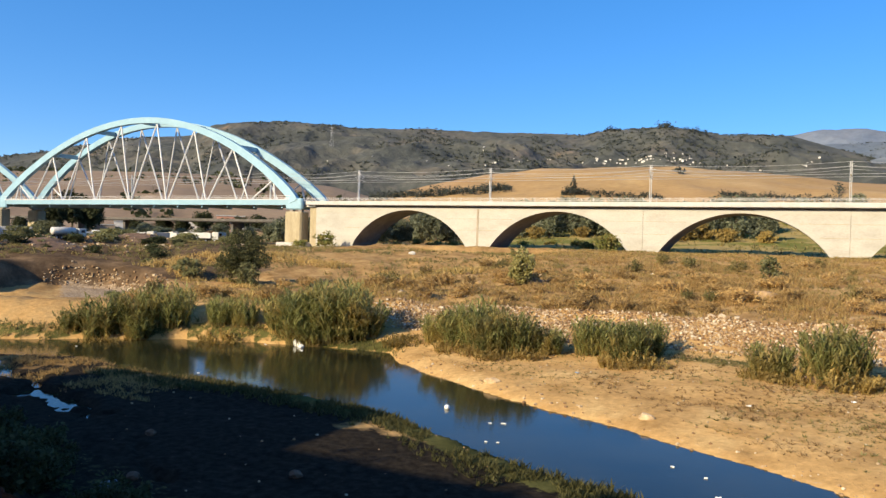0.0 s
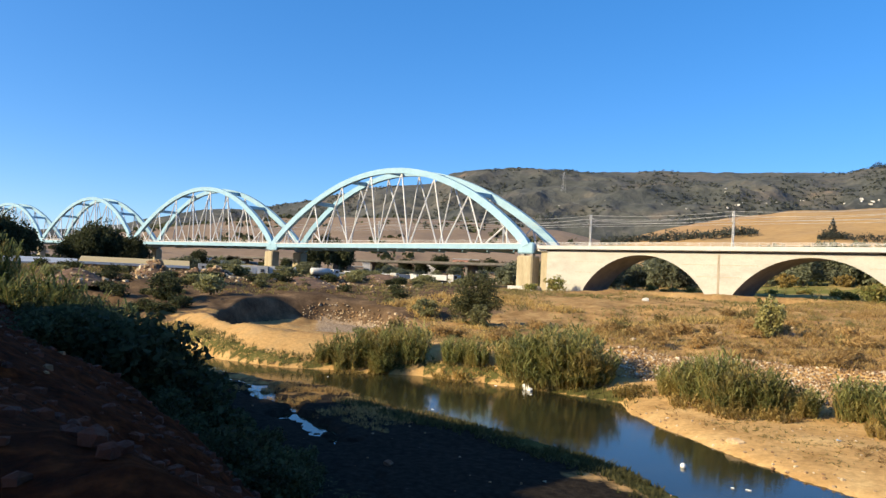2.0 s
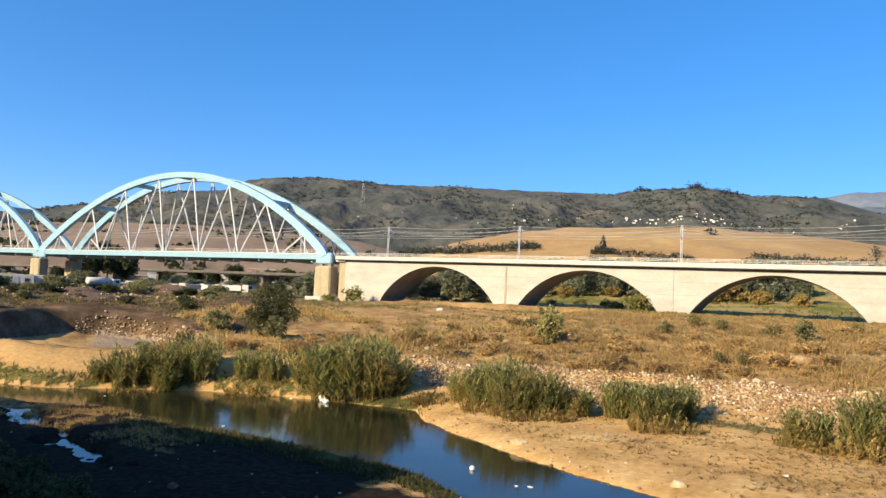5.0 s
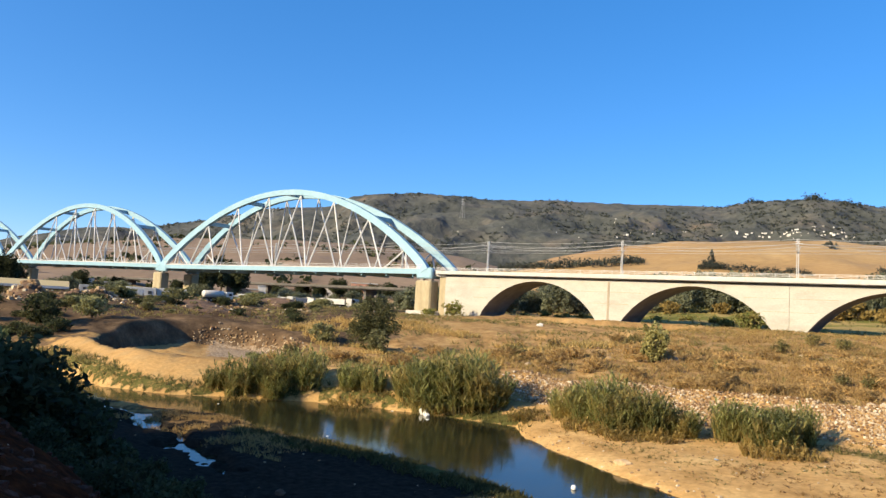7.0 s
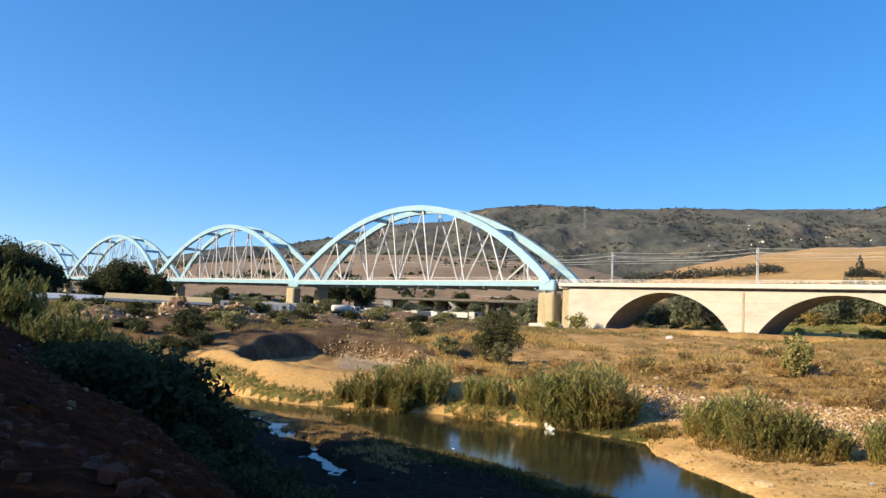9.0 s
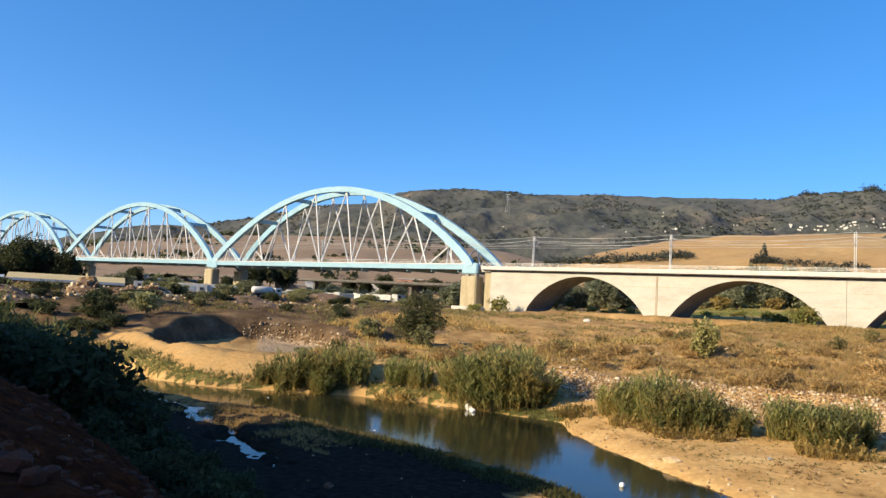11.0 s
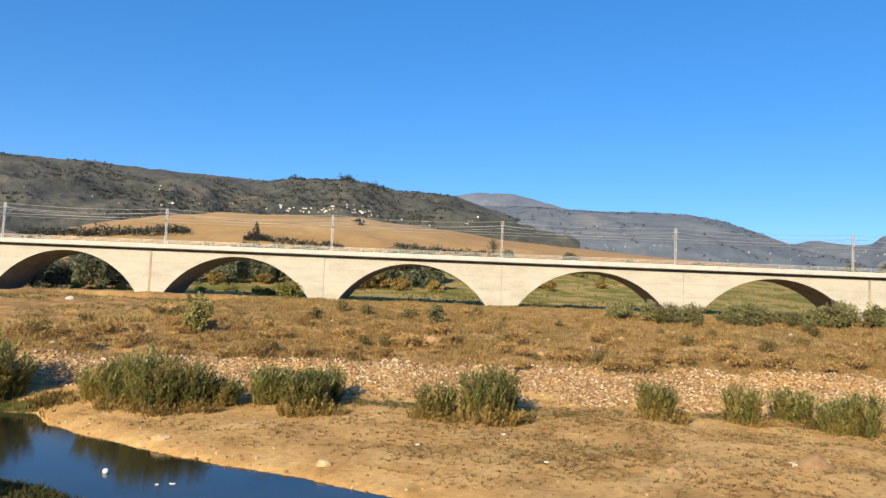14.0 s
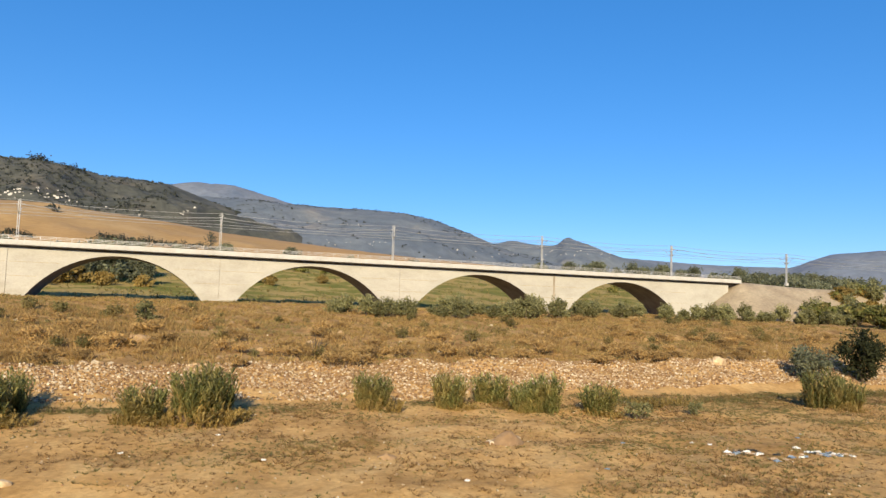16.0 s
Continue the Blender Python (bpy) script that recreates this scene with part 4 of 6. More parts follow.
# ---- embankment where the viaduct ends ----
def embankment():
    xs = np.concatenate([np.linspace(112, 140, 40), np.linspace(141, 420, 60)])
    ysec = np.linspace(FACE - 22, FACE + WIDTH + 24, 50)
    x, y = np.meshgrid(xs, ysec)
    topz = WALL_TOP + 0.35 + deck_z(x) - 0.6 * step(128, 150, x)
    dist = np.maximum(np.maximum(FACE - 0.6 - y, y - (FACE + WIDTH + 2.2)), 0)
    end = np.maximum(128.5 - x, 0)
    z = topz - 0.68 * np.hypot(dist, end)
    z = np.maximum(z, 5.0) + 0.22 * fbm(x / 2.5, y / 2.5, 3, 77)
    z = np.where((dist == 0) & (x > 129), topz, z)
    ob = sheet("embankment", np.stack([x, y, z], -1).reshape(-1, 3), grid_faces(50, 100)[:, ::-1], BANK_EARTH, smooth=True)
    tagged(ob, "tan earth railway embankment at the end of the viaduct", "embankment", kind="structure")


embankment()


# ---- stone revetment ----
def stone_mesh(seed):
    g = np.random.default_rng(seed)
    v = np.array([(a, b, c) for a in (-1, 1) for b in (-1, 1) for c in (-1, 1)], float) * (0.5, 0.5, 0.34)
    v *= g.uniform(0.62, 1.05, (8, 3))
    v = np.concatenate([v, g.normal(size=(2, 3)) * 0.05 + np.array([(0, -0.62, 0.1), (0, 0.1, 0.48)])])
    f = [(0, 4, 8), (4, 5, 8), (5, 1, 8), (1, 0, 8), (1, 5, 9), (5, 7, 9), (7, 3, 9), (3, 1, 9), (0, 1, 3), (0, 3, 2), (4, 6, 7), (4, 7, 5), (2, 3, 7), (2, 7, 6), (0, 2, 6), (0, 6, 4)]
    return v, np.array(f)


STONES = [stone_mesh(100 + i) for i in range(8)]


def stone_field(name, pts, size, label, material=STONE, parent=None, seed=3, kind="stuff"):
    g = np.random.default_rng(seed)
    V, F, n = [], [], 0
    for i, p in enumerate(pts):
        v, f = STONES[i % 8]
        a = g.uniform(0, 6.28)
        c, s = math.cos(a), math.sin(a)
        m = np.array([[c, -s, 0], [s, c, 0], [0, 0, 1]])
        V.append(v @ m.T * size[i] + p)
        F.append(f + n)
        n += len(v)
    ob = sheet(name, np.concatenate(V), np.concatenate(F), material, parent)
    return tagged(ob, label, "stones", kind=kind)


def stone_island():
    """Stones whose colour changes from one to the next."""
    m = bpy.data.materials.new("mixed_river_stones")
    m.use_nodes = True
    nt = m.node_tree
    b = nt.nodes["Principled BSDF"]
    geo = nt.nodes.new("ShaderNodeNewGeometry")
    col = ramp_node(nt, geo.outputs["Random Per Island"], ((0.0, (0.15, 0.078, 0.034)), (0.35, (0.27, 0.165, 0.078)), (0.65, (0.36, 0.25, 0.135)), (0.88, (0.47, 0.37, 0.24)), (1.0, (0.62, 0.54, 0.41))))
    grain = ramp_node(nt, noise_node(nt, geo.outputs["Position"], 6.0), ((0.3, (0.6,) * 3), (0.7, (1.2,) * 3)))
    nt.links.new(mix_node(nt, 0.7, col, grain, "MULTIPLY"), b.inputs["Base Color"])
    b.inputs["Roughness"].default_value = 0.9
    return m


STONE_MIX = stone_island()
revetment = thing("stone_revetment", (0, 0, 0), "sloping bank paved with loose pale river stones", "stone bank")
sx, sv = np.meshgrid(np.arange(-37.5, 92, 0.21), np.arange(-0.2, 9.8, 0.215))
sx, sv = sx.ravel() + rng.uniform(-0.1, 0.1, sx.size), sv.ravel() + rng.uniform(-0.15, 0.15, sv.size)
sy = np.interp(sx, *TOE) + sv
keep = (rng.uniform(0, 1, sx.size) < 0.93 - 0.8 * (fbm(sx / 5, sy / 3, 3, 15) - 0.25 > 0) * (sv < 3.2)) & (sv > 1.4 * fbm(sx / 6, sy * 0, 2, 16) + 0.7 + 1.4 * step(30, 60, sx)) & (sv < np.interp(sx, *RISE_WIDTH) + 0.25)
sx, sy = sx[keep], sy[keep]
sz = land(sx, sy) + 0.05
ssize = 0.09 + 0.16 * rng.uniform(0, 1, len(sx)) ** 1.5
mid = np.argsort(np.abs(sx - 1.0))[:300]
loose = np.ones(len(sx), bool)
loose[mid] = False
stone_field("stone_cover", np.stack([sx, sy, sz], 1)[loose], ssize[loose], "loose pale river stones", STONE_MIX, revetment).pop("category")
stone_data = []
for v, f in STONES:
    me = sheet("stone", v, f, STONE, revetment)
    stone_data.append(me.data)
    bpy.data.objects.remove(me)
for j, i in enumerate(mid):
    ob = link("stone", stone_data[j % 8], None, revetment)
    ob.matrix_basis = Matrix.LocRotScale((sx[i], sy[i], sz[i]), Euler((rng.uniform(-0.4, 0.4), rng.uniform(-0.4, 0.4), rng.uniform(0, 6.28))), (ssize[i],) * 3)

# ---- reeds along the water and on the sand ----
GREEN_REEDS = "dense clump of tall green giant reeds at the water's edge"
bank_a = reed_clump((-53.7, 41.8, 0.1), 3.8, 1.7, 11, label="tall yellow-green reeds at the water's edge")
bank_b = reed_clump((-38.0, 49.4, 0.3), 4.5, 2.2, 12, label=GREEN_REEDS, count=210)
bank_c = reed_clump((-24.5, 51.0, 0.8), 3.3, 1.25, 13, label="bushy green reeds on the sandy bank")
kinds = (bank_a, bank_b, bank_c)


def more(src, x, y, turn, scale=1.0, sink=0.1):
    ob = copy_thing(src, pose(x, y, height(x, y) - sink, 0, 0, turn))
    ob.scale = (scale, scale, scale * (0.8 + 0.4 * ((turn * 7.3) % 1.0 if turn % 1 else (turn % 97) / 97)))
    return ob


for i, (x, y, s, k) in enumerate(((-55.7, 40.4, 0.62, 0), (-51.6, 43.4, 0.95, 0), (-49.6, 45.4, 0.85, 0), (-50.8, 42.8, 0.75, 2), (-46.2, 47.6, 0.62, 0), (-44.2, 48.4, 0.6, 0),
                                  (-40.2, 49.6, 0.8, 1), (-35.8, 50.4, 1.0, 1), (-34.4, 51.4, 0.88, 1), (-37.0, 51.6, 1.0, 1), (-39.3, 51.0, 0.92, 1),
                                  (-26.8, 51.4, 0.75, 2), (-22.6, 50.4, 1.05, 2), (-21.2, 49.3, 1.05, 2), (-19.5, 50.0, 0.95, 2), (-17.5, 51.0, 0.8, 2), (-25.8, 52.2, 0.8, 2), (-14.6, 52.2, 0.8, 2), (-11.5, 51.2, 1.0, 2), (-12.6, 52.0, 0.85, 2),
                                  (-2.4, 50.5, 0.85, 2), (0.9, 50.8, 1.05, 2), (1.8, 51.6, 0.9, 2), (13.3, 53.8, 0.85, 2), (19.3, 53.4, 0.8, 2), (23.4, 55.0, 0.9, 2), (24.7, 51.0, 0.75, 2), (26.2, 50.6, 0.8, 2), (30.5, 49.9, 0.85, 2), (52.5, 49.6, 1.0, 2), (55.6, 49.8, 0.85, 2), (-10.7, 53.8, 0.8, 2))):
    more(kinds[k], x, y, 37 * i % 360, s)
skirt = reed_clump((-22.0, 48.6, 0.7), 1.1, 1.5, 14, True, 110, "dry golden grass round the foot of the reeds", "dry_reed_clump")
for i, (x, y, s) in enumerate(((-20.3, 48.4, 0.9), (-18.4, 49.4, 0.8), (-24.0, 49.8, 0.9), (-11.2, 49.9, 1.0), (-9.8, 50.4, 0.8), (1.2, 49.8, 1.1), (2.4, 50.6, 0.9), (-1.8, 49.7, 0.8), (-2.9, 49.9, 0.7), (-52.0, 41.0, 1.0), (-44.6, 46.7, 1.0), (-29.5, 51.3, 0.9), (13.6, 52.8, 0.8), (24.0, 53.6, 0.7), (30.2, 49.2, 0.7), (20.2, 52.8, 0.6), (53.5, 48.8, 0.8), (36.0, 52.0, 0.7), (40.0, 53.0, 0.8))):
    more(skirt, x, y - 0.35, 53 * i % 360, s * 1.3)

# reed bed on the near bank, its shade put into the leaf colour
near_bed = reed_clump(spot(-66.0, 16.0, 0.2), 4.2, 2.3, 15, label="tall green reeds on the near bank slope, leaves darkened as shade", count=170, leaf=REED_SHADED)
g2 = np.random.default_rng(33)
count = 0
while count < 34:
    x = g2.uniform(-88, -46)
    be_x = float(np.interp(x, *BERM_Y))
    y = be_x + g2.uniform(1.8, 8.5)
    if y > np.interp(x, *SIDE_CHANNEL) - 2.2:
        continue
    size = 0.45 + 0.72 * step(-24, -58, x)
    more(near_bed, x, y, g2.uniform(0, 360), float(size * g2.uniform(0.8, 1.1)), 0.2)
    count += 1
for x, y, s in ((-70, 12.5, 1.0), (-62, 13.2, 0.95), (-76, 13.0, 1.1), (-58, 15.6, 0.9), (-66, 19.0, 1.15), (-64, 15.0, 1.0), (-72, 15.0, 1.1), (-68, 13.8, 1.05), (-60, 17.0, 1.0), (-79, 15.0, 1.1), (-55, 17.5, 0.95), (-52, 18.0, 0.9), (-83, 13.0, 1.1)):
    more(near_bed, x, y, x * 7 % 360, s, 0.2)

# bushes in dark leaves, the near bank's shade put into their colour
near_bush = shrub("bramble_bush", spot(-50.0, 18.0, 0.2), (2.3, 2.1, 1.5), 1500, 0.16, LEAF_DARK, "bush at the foot of the near bank, darkened to stand for shade", 35, "near bank brambles")
count = 0
while count < 120:
    x = g2.uniform(-82, -18)
    y = float(np.interp(x, *BERM_Y)) + g2.uniform(2.2, 8.0)
    if y > np.interp(x, *SIDE_CHANNEL) - 2.0:
        continue
    ob = copy_thing(near_bush, pose(*spot(x, y, 0.3), 0, 0, g2.uniform(0, 360)))
    ob.scale = (float((0.6 + 0.65 * step(-22, -60, x)) * g2.uniform(0.7, 1.15)),) * 3
    count += 1

# bushes down the bank's steep end, sized to fit an outline from the camera
for i in range(46):
    az, far = g2.uniform(60.5, 74.0), g2.uniform(34.0, 58.0)
    x, y = -math.sin(radians(az)) * far, math.cos(radians(az)) * far
    z = height(x, y)
    s = float(np.clip((9 + far * math.tan(radians(-2.6 - max(0.0, 69 - az) * 1.1)) - z) / 2.9, 0, 1.5))
    if s > 0.3:
        copy_thing(near_bush, pose(x, y, z - 0.3, 0, 0, g2.uniform(0, 360))).scale = (s * 1.1, s * 1.1, s)

# ---- bushes and trees of the terrace ----
shrub("bush", spot(-29.5, 76.5), (1.7, 1.6, 2.3), 2300, 0.2, BUSH_YELLOW, "round yellow-green bush alone on the dry terrace", 41)
tree("tree", spot(-69.0, 75.0), 7.6, (3.9, 3.4, 3.8), 7600, 0.18, LEAF_SCRUB, "leaning olive-green tree beside the pit", 42, 0.2, 0.1)
shrub("bush", spot(-66.3, 73.0), (2.3, 2.0, 1.7), 1000, 0.22, LEAF_OLIVE, "low olive bush at the foot of the tree", 43)
shrub("bush", spot(-104.5, 141.0), (3.2, 2.4, 1.9), 900, 0.30, LEAF_GREEN, "green bush against the viaduct wall", 44)
shrub("bush", spot(-110.0, 138.5), (2.0, 1.6, 1.1), 500, 0.26, LEAF_GREEN, "low green bush beside the pier footing", 45)
shrub("bush", spot(-36.0, 139.0), (3.4, 2.0, 1.9), 900, 0.30, LEAF_GREEN, "green bush in front of the arch", 46)
shrub("bush", spot(-5.2, 100.0), (1.6, 1.6, 1.5), 500, 0.24, LEAF_OLIVE, "small grey-green bush on the dry terrace", 47)
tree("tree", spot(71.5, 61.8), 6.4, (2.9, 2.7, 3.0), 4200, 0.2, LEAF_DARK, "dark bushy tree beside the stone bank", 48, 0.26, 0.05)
tree("tree", spot(64.8, 62.6), 3.9, (2.9, 2.4, 1.9), 3000, 0.18, LEAF_WOOD, "grey-green tree beside the stone bank", 49, 0.2, 0.05)
base_olive = shrub("olive_bush", spot(29.7, 113.9), (1.9, 1.8, 1.75), 1300, 0.18, LEAF_OLIVE, "rounded grey-green olive bush in a row before the viaduct", 50, "row of olive bushes")
for i in range(76):
    u = i / 75
    x = 22 + 122 * u + rng.uniform(-1.4, 1.4)
    y = 117 + 13 * min(1, u * 2) + rng.uniform(-5, 5) - 14 * max(0, u - 0.6)
    ob = copy_thing(base_olive, pose(*spot(x, y, 0.2), 0, 0, rng.uniform(0, 360)))
    s = rng.uniform(0.65, 1.3)
    ob.scale = (s, s, s * rng.uniform(0.85, 1.15))
base_weed = shrub("scrub_bush", spot(12.0, 70.0), (0.9, 0.9, 0.75), 320, 0.17, GRASS_GREEN, "low grey-green scrub bush on the dry ground", 51, "scrub bushes", slim=0.25)
for i in range(60):
    x = rng.uniform(-60, 110)
    y = float(np.interp(x, *TOE) + rng.uniform(11, 60))
    ob = copy_thing(base_weed, pose(*spot(x, y, 0.15), 0, 0, rng.uniform(0, 360)))
    ob.scale = (rng.uniform(0.6, 1.6),) * 3
base_rust = shrub("rusty_bush", spot(5.0, 72.5), (1.1, 1.1, 0.62), 420, 0.16, GRASS_RED, "low rusty-brown dry brush", 52, "dry brush", slim=0.22)
for i in range(200):
    x = rng.uniform(-40, 100) if i < 150 else rng.uniform(-62, -4)
    y = float(np.interp(x, *TOE) + 8.5 + abs(rng.normal()) * 17)
    if y > 138:
        continue
    ob = copy_thing(base_rust, pose(*spot(x, y, 0.1), 0, 0, rng.uniform(0, 360)))
    s = rng.uniform(0.6, 1.5)
    ob.scale = (s * 1.3, s, s)
blue_shrub = shrub("grey_bush", spot(32.5, 47.6), (1.6, 1.2, 0.75), 500, 0.15, LEAF_OLIVE, "low grey-blue bush on the sandy flat", 53, slim=0.3)
more(blue_shrub, 37.6, 47.6, 80, 0.7)
bare = thing("bare_sapling", spot(11.7, 70.5), "leafless grey sapling above the stone bank", "sapling")
bm = bmesh.new()
for i in range(16):
    a, e = rng.uniform(0, 6.28), rng.uniform(0.5, 1.3)
    tip = Vector((math.cos(a) * 1.5 * math.cos(e), math.sin(a) * 1.5 * math.cos(e), 0.5 + 2.0 * math.sin(e)))
    tube(bm, (0, 0, -0.2), tip * 0.5, 0.04, 0.025, 4)
    tube(bm, tip * 0.5, tip, 0.025, 0.01, 4)
    tube(bm, tip * 0.6, tip * 0.8 + Vector((0.3, 0.1, 0.2)), 0.02, 0.008, 4)
part("branch_work", bm, BARK, bare)


# ---- grass and weeds ----
def scatter(name, label, n, box_xy, accept, tall, wide, blades, material, seed, lean=0.5):
    g = np.random.default_rng(seed)
    x, y = g.uniform(box_xy[0], box_xy[1], n), g.uniform(box_xy[2], box_xy[3], n)
    ok = accept(x, y, g)
    x, y = x[ok], y[ok]
    b = np.stack([x, y, land(x, y) - 0.03], 1)
    h = tall * g.uniform(0.5, 1.3, len(x)) * (1 + 0.5 * fbm(x / 7, y / 7, 2, seed))
    v, f = tuft_arrays(b, h, wide, blades, g, lean)
    return tagged(sheet(name, v, f, material), label, "grass", kind="stuff")


def above(x):
    return np.interp(x, *TOE) + np.interp(x, *RISE_WIDTH)


scatter("dry_grass", "dry golden grass over the terrace", 60000, (-50, 125, 60, 143), lambda x, y, g: (y > above(x) + 0.2) & (y < 141) & (fbm(x / 6, y / 6, 3, 31) + g.uniform(-0.3, 0.3, len(x)) > -0.12), 0.42, 0.10, 6, GRASS_DRY, 61)
scatter("rusty_grass", "rusty dry brush over the terrace", 44000, (-50, 110, 60, 125), lambda x, y, g: (y > above(x)) & (fbm(x / 5, y / 5, 3, 37) + g.uniform(-0.2, 0.2, len(x)) > 0.06), 0.6, 0.09, 6, GRASS_RED, 62)
scatter("green_weeds", "low green weeds on the terrace", 14000, (-50, 140, 62, 143), lambda x, y, g: (y > above(x)) & (fbm(x / 9, y / 9, 3, 39) + 0.004 * (y - 90) + g.uniform(-0.2, 0.2, len(x)) > 0.12), 0.36, 0.14, 6, GRASS_GREEN, 63)
scatter("bank_weeds", "green weeds along the foot of the stone bank", 9000, (-34, 100, 42, 66), lambda x, y, g: (np.abs(y - np.interp(x, *TOE) + 1.5 + 1.5 * step(20, 50, x)) < 2.6) & (fbm(x / 4, y / 4, 3, 41) + g.uniform(-0.2, 0.2, len(x)) > -0.02), 0.34, 0.10, 6, GRASS_GREEN, 64)
scatter("flat_weeds", "sparse low weeds on the sandy flat", 34000, (-26, 75, 16, 58), lambda x, y, g: (y > np.interp(x, *FAR_SHORE) + 2.5) & (y < np.interp(x, *TOE) - 1) & (fbm(x / 6, y / 3.2, 4, 43) + 0.006 * x + g.uniform(-0.2, 0.2, len(x)) > 0.03), 0.15, 0.22, 8, GRASS_GREEN, 65, 1.1)
scatter("flat_straw", "dry straw on the sandy flat", 30000, (-26, 75, 16, 58), lambda x, y, g: (y > np.interp(x, *FAR_SHORE) + 2) & (y < np.interp(x, *TOE)) & (fbm(x / 4, y / 2.5, 4, 47) + 0.005 * x + g.uniform(-0.22, 0.22, len(x)) > 0.03), 0.18, 0.14, 8, STRAW, 66, 1.1)
scatter("bar_weeds", "green weeds on the gravel bar", 18000, (-40, 0, 20, 35), lambda x, y, g: (y < np.interp(x, *NEAR_SHORE) - 0.1) & (np.interp(x, *NEAR_SHORE) - y + g.uniform(-0.8, 0.8, len(x)) < 3.0) & (fbm(x / 3, y / 3, 3, 51) > -0.15), 0.28, 0.16, 6, SHADED_WEED, 67)
scatter("bar_brush", "rusty dead brush on the gravel bar", 2500, (-48, -30, 26, 34), lambda x, y, g: (y < np.interp(x, *NEAR_SHORE) - 0.3) & (fbm(x / 3, y / 3, 3, 53) > 0.0), 0.3, 0.08, 6, GRASS_RED, 68)
scatter("bank_grass", "dry grass and weeds on the far left bank", 26000, (-175, -40, 34, 140), lambda x, y, g: (y > np.interp(x, *FAR_SHORE) + 5) & (pit_at(x, y)[0] > 1.22) & (fbm(x / 10, y / 10, 3, 57) + g.uniform(-0.2, 0.2, len(x)) > 0.0), 0.5, 0.12, 6, GRASS_GREEN, 69)
scatter("sand_weeds", "low olive and brown weed mats on the sandy flat", 5500, (-26, 75, 20, 58), lambda x, y, g: (y > np.interp(x, *FAR_SHORE) + 3.5) & (y < np.interp(x, *TOE)) & (fbm(x / 5, y / 2.2, 3, 63) + 0.003 * x + g.uniform(-0.08, 0.08, len(x)) > 0.13), 0.16, 0.22, 6, GRASS_GREEN, 78)
scatter("golden_grass", "tall golden grass beside the pit", 9000, (-90, -40, 55, 100), lambda x, y, g: (pit_at(x, y)[0] > 1.15) & (fbm(x / 8, y / 8, 3, 59) > -0.05), 0.7, 0.10, 6, GRASS_DRY, 70)
scatter("waterside_grass", "green grass along the far waterline", 8000, (-110, -28, 33, 54), lambda x, y, g: (np.abs(y - np.interp(x, *FAR_SHORE) - 1.0) < 1.3), 0.5, 0.09, 6, GRASS_GREEN, 71)
scatter("field_grass", "green crop and dry stubble in the field", 9000, (-140, 260, 160, 330), lambda x, y, g: fbm(x / 25, y / 8, 3, 73) + g.uniform(-0.2, 0.2, len(x)) > 0.02, 0.7, 0.25, 5, GRASS_GREEN, 72)

# ---- trees under and behind the viaduct ----
far_tree = tree("tree", spot(-60.0, 232.0), 9.5, (4.4, 4.4, 4.8), 2600, 0.42, LEAF_WOOD, "dark leafy tree in the wood behind the viaduct", 81, 0.3, 0.1, "trees behind the viaduct")
far_bush = shrub("bush", spot(-34.0, 214.0), (4.0, 3.4, 2.4), 900, 0.45, REED_DRY, "dry golden cane thicket behind the viaduct", 82, "thickets behind the viaduct")
mid_bush = shrub("bush", spot(20.0, 250.0), (4.6, 4.0, 2.3), 900, 0.45, LEAF_GREEN, "green thicket behind the viaduct", 83, "thickets behind the viaduct")
for i in range(84):
    x = -190 + 178 * i / 83 + rng.uniform(-3, 3)
    ob = copy_thing(far_tree, pose(*spot(x, 226 + rng.uniform(-10, 30), 0.9), 0, 0, rng.uniform(0, 360)))
    ob.scale = (rng.uniform(0.9, 1.45),) * 3
for i, (x, y, s) in enumerate(((-92, 214, 0.8), (-86, 210, 0.9), (-48, 216, 1.2), (-42, 212, 1.0), (-64, 218, 0.8), (-30, 220, 1.2), (-22, 214, 0.9), (-76, 208, 0.9), (-52, 209, 0.8), (-36, 206, 0.75), (-98, 206, 0.7), (-12, 212, 0.8), (4, 225, 0.9), (24, 240, 0.8), (10, 262, 0.8), (44, 258, 0.7))):
    copy_thing(far_bush, pose(*spot(x, y, 0.2), 0, 0, 61 * i)).scale = (s,) * 3
for i in range(46):
    x = -20 + 250 * i / 45 + rng.uniform(-4, 4)
    src = far_tree if i % 3 == 0 else mid_bush
    ob = copy_thing(src, pose(*spot(x, 300 + rng.uniform(-26, 60), 0.3), 0, 0, rng.uniform(0, 360)))
    ob.scale = (rng.uniform(0.6, 1.2),) * 3
for i in range(18):
    x = -100 + 70 * i / 17 + rng.uniform(-2, 2)
    ob = copy_thing(mid_bush, pose(*spot(x, 165 + rng.uniform(-2, 14), 0.3), 0, 0, rng.uniform(0, 360)))
    ob.scale = (rng.uniform(0.22, 0.5),) * 3
# wood and bushes behind and before the right embankment
for i in range(64):
    x = 190 + 240 * i / 63
    ob = copy_thing(far_tree, pose(*spot(x, 190 + rng.uniform(0, 50), 0.3), 0, 0, rng.uniform(0, 360)))
    ob.scale = (rng.uniform(1.2, 1.55),) * 3
for i in range(60):
    x = 134 + rng.uniform(0, 110)
    ob = copy_thing(mid_bush if i % 2 else base_olive, pose(*spot(x, 122 + rng.uniform(-14, 12), 0.2), 0, 0, rng.uniform(0, 360)))
    ob.scale = (rng.uniform(0.7, 1.4) if i % 2 else rng.uniform(1.0, 2.0),) * 3

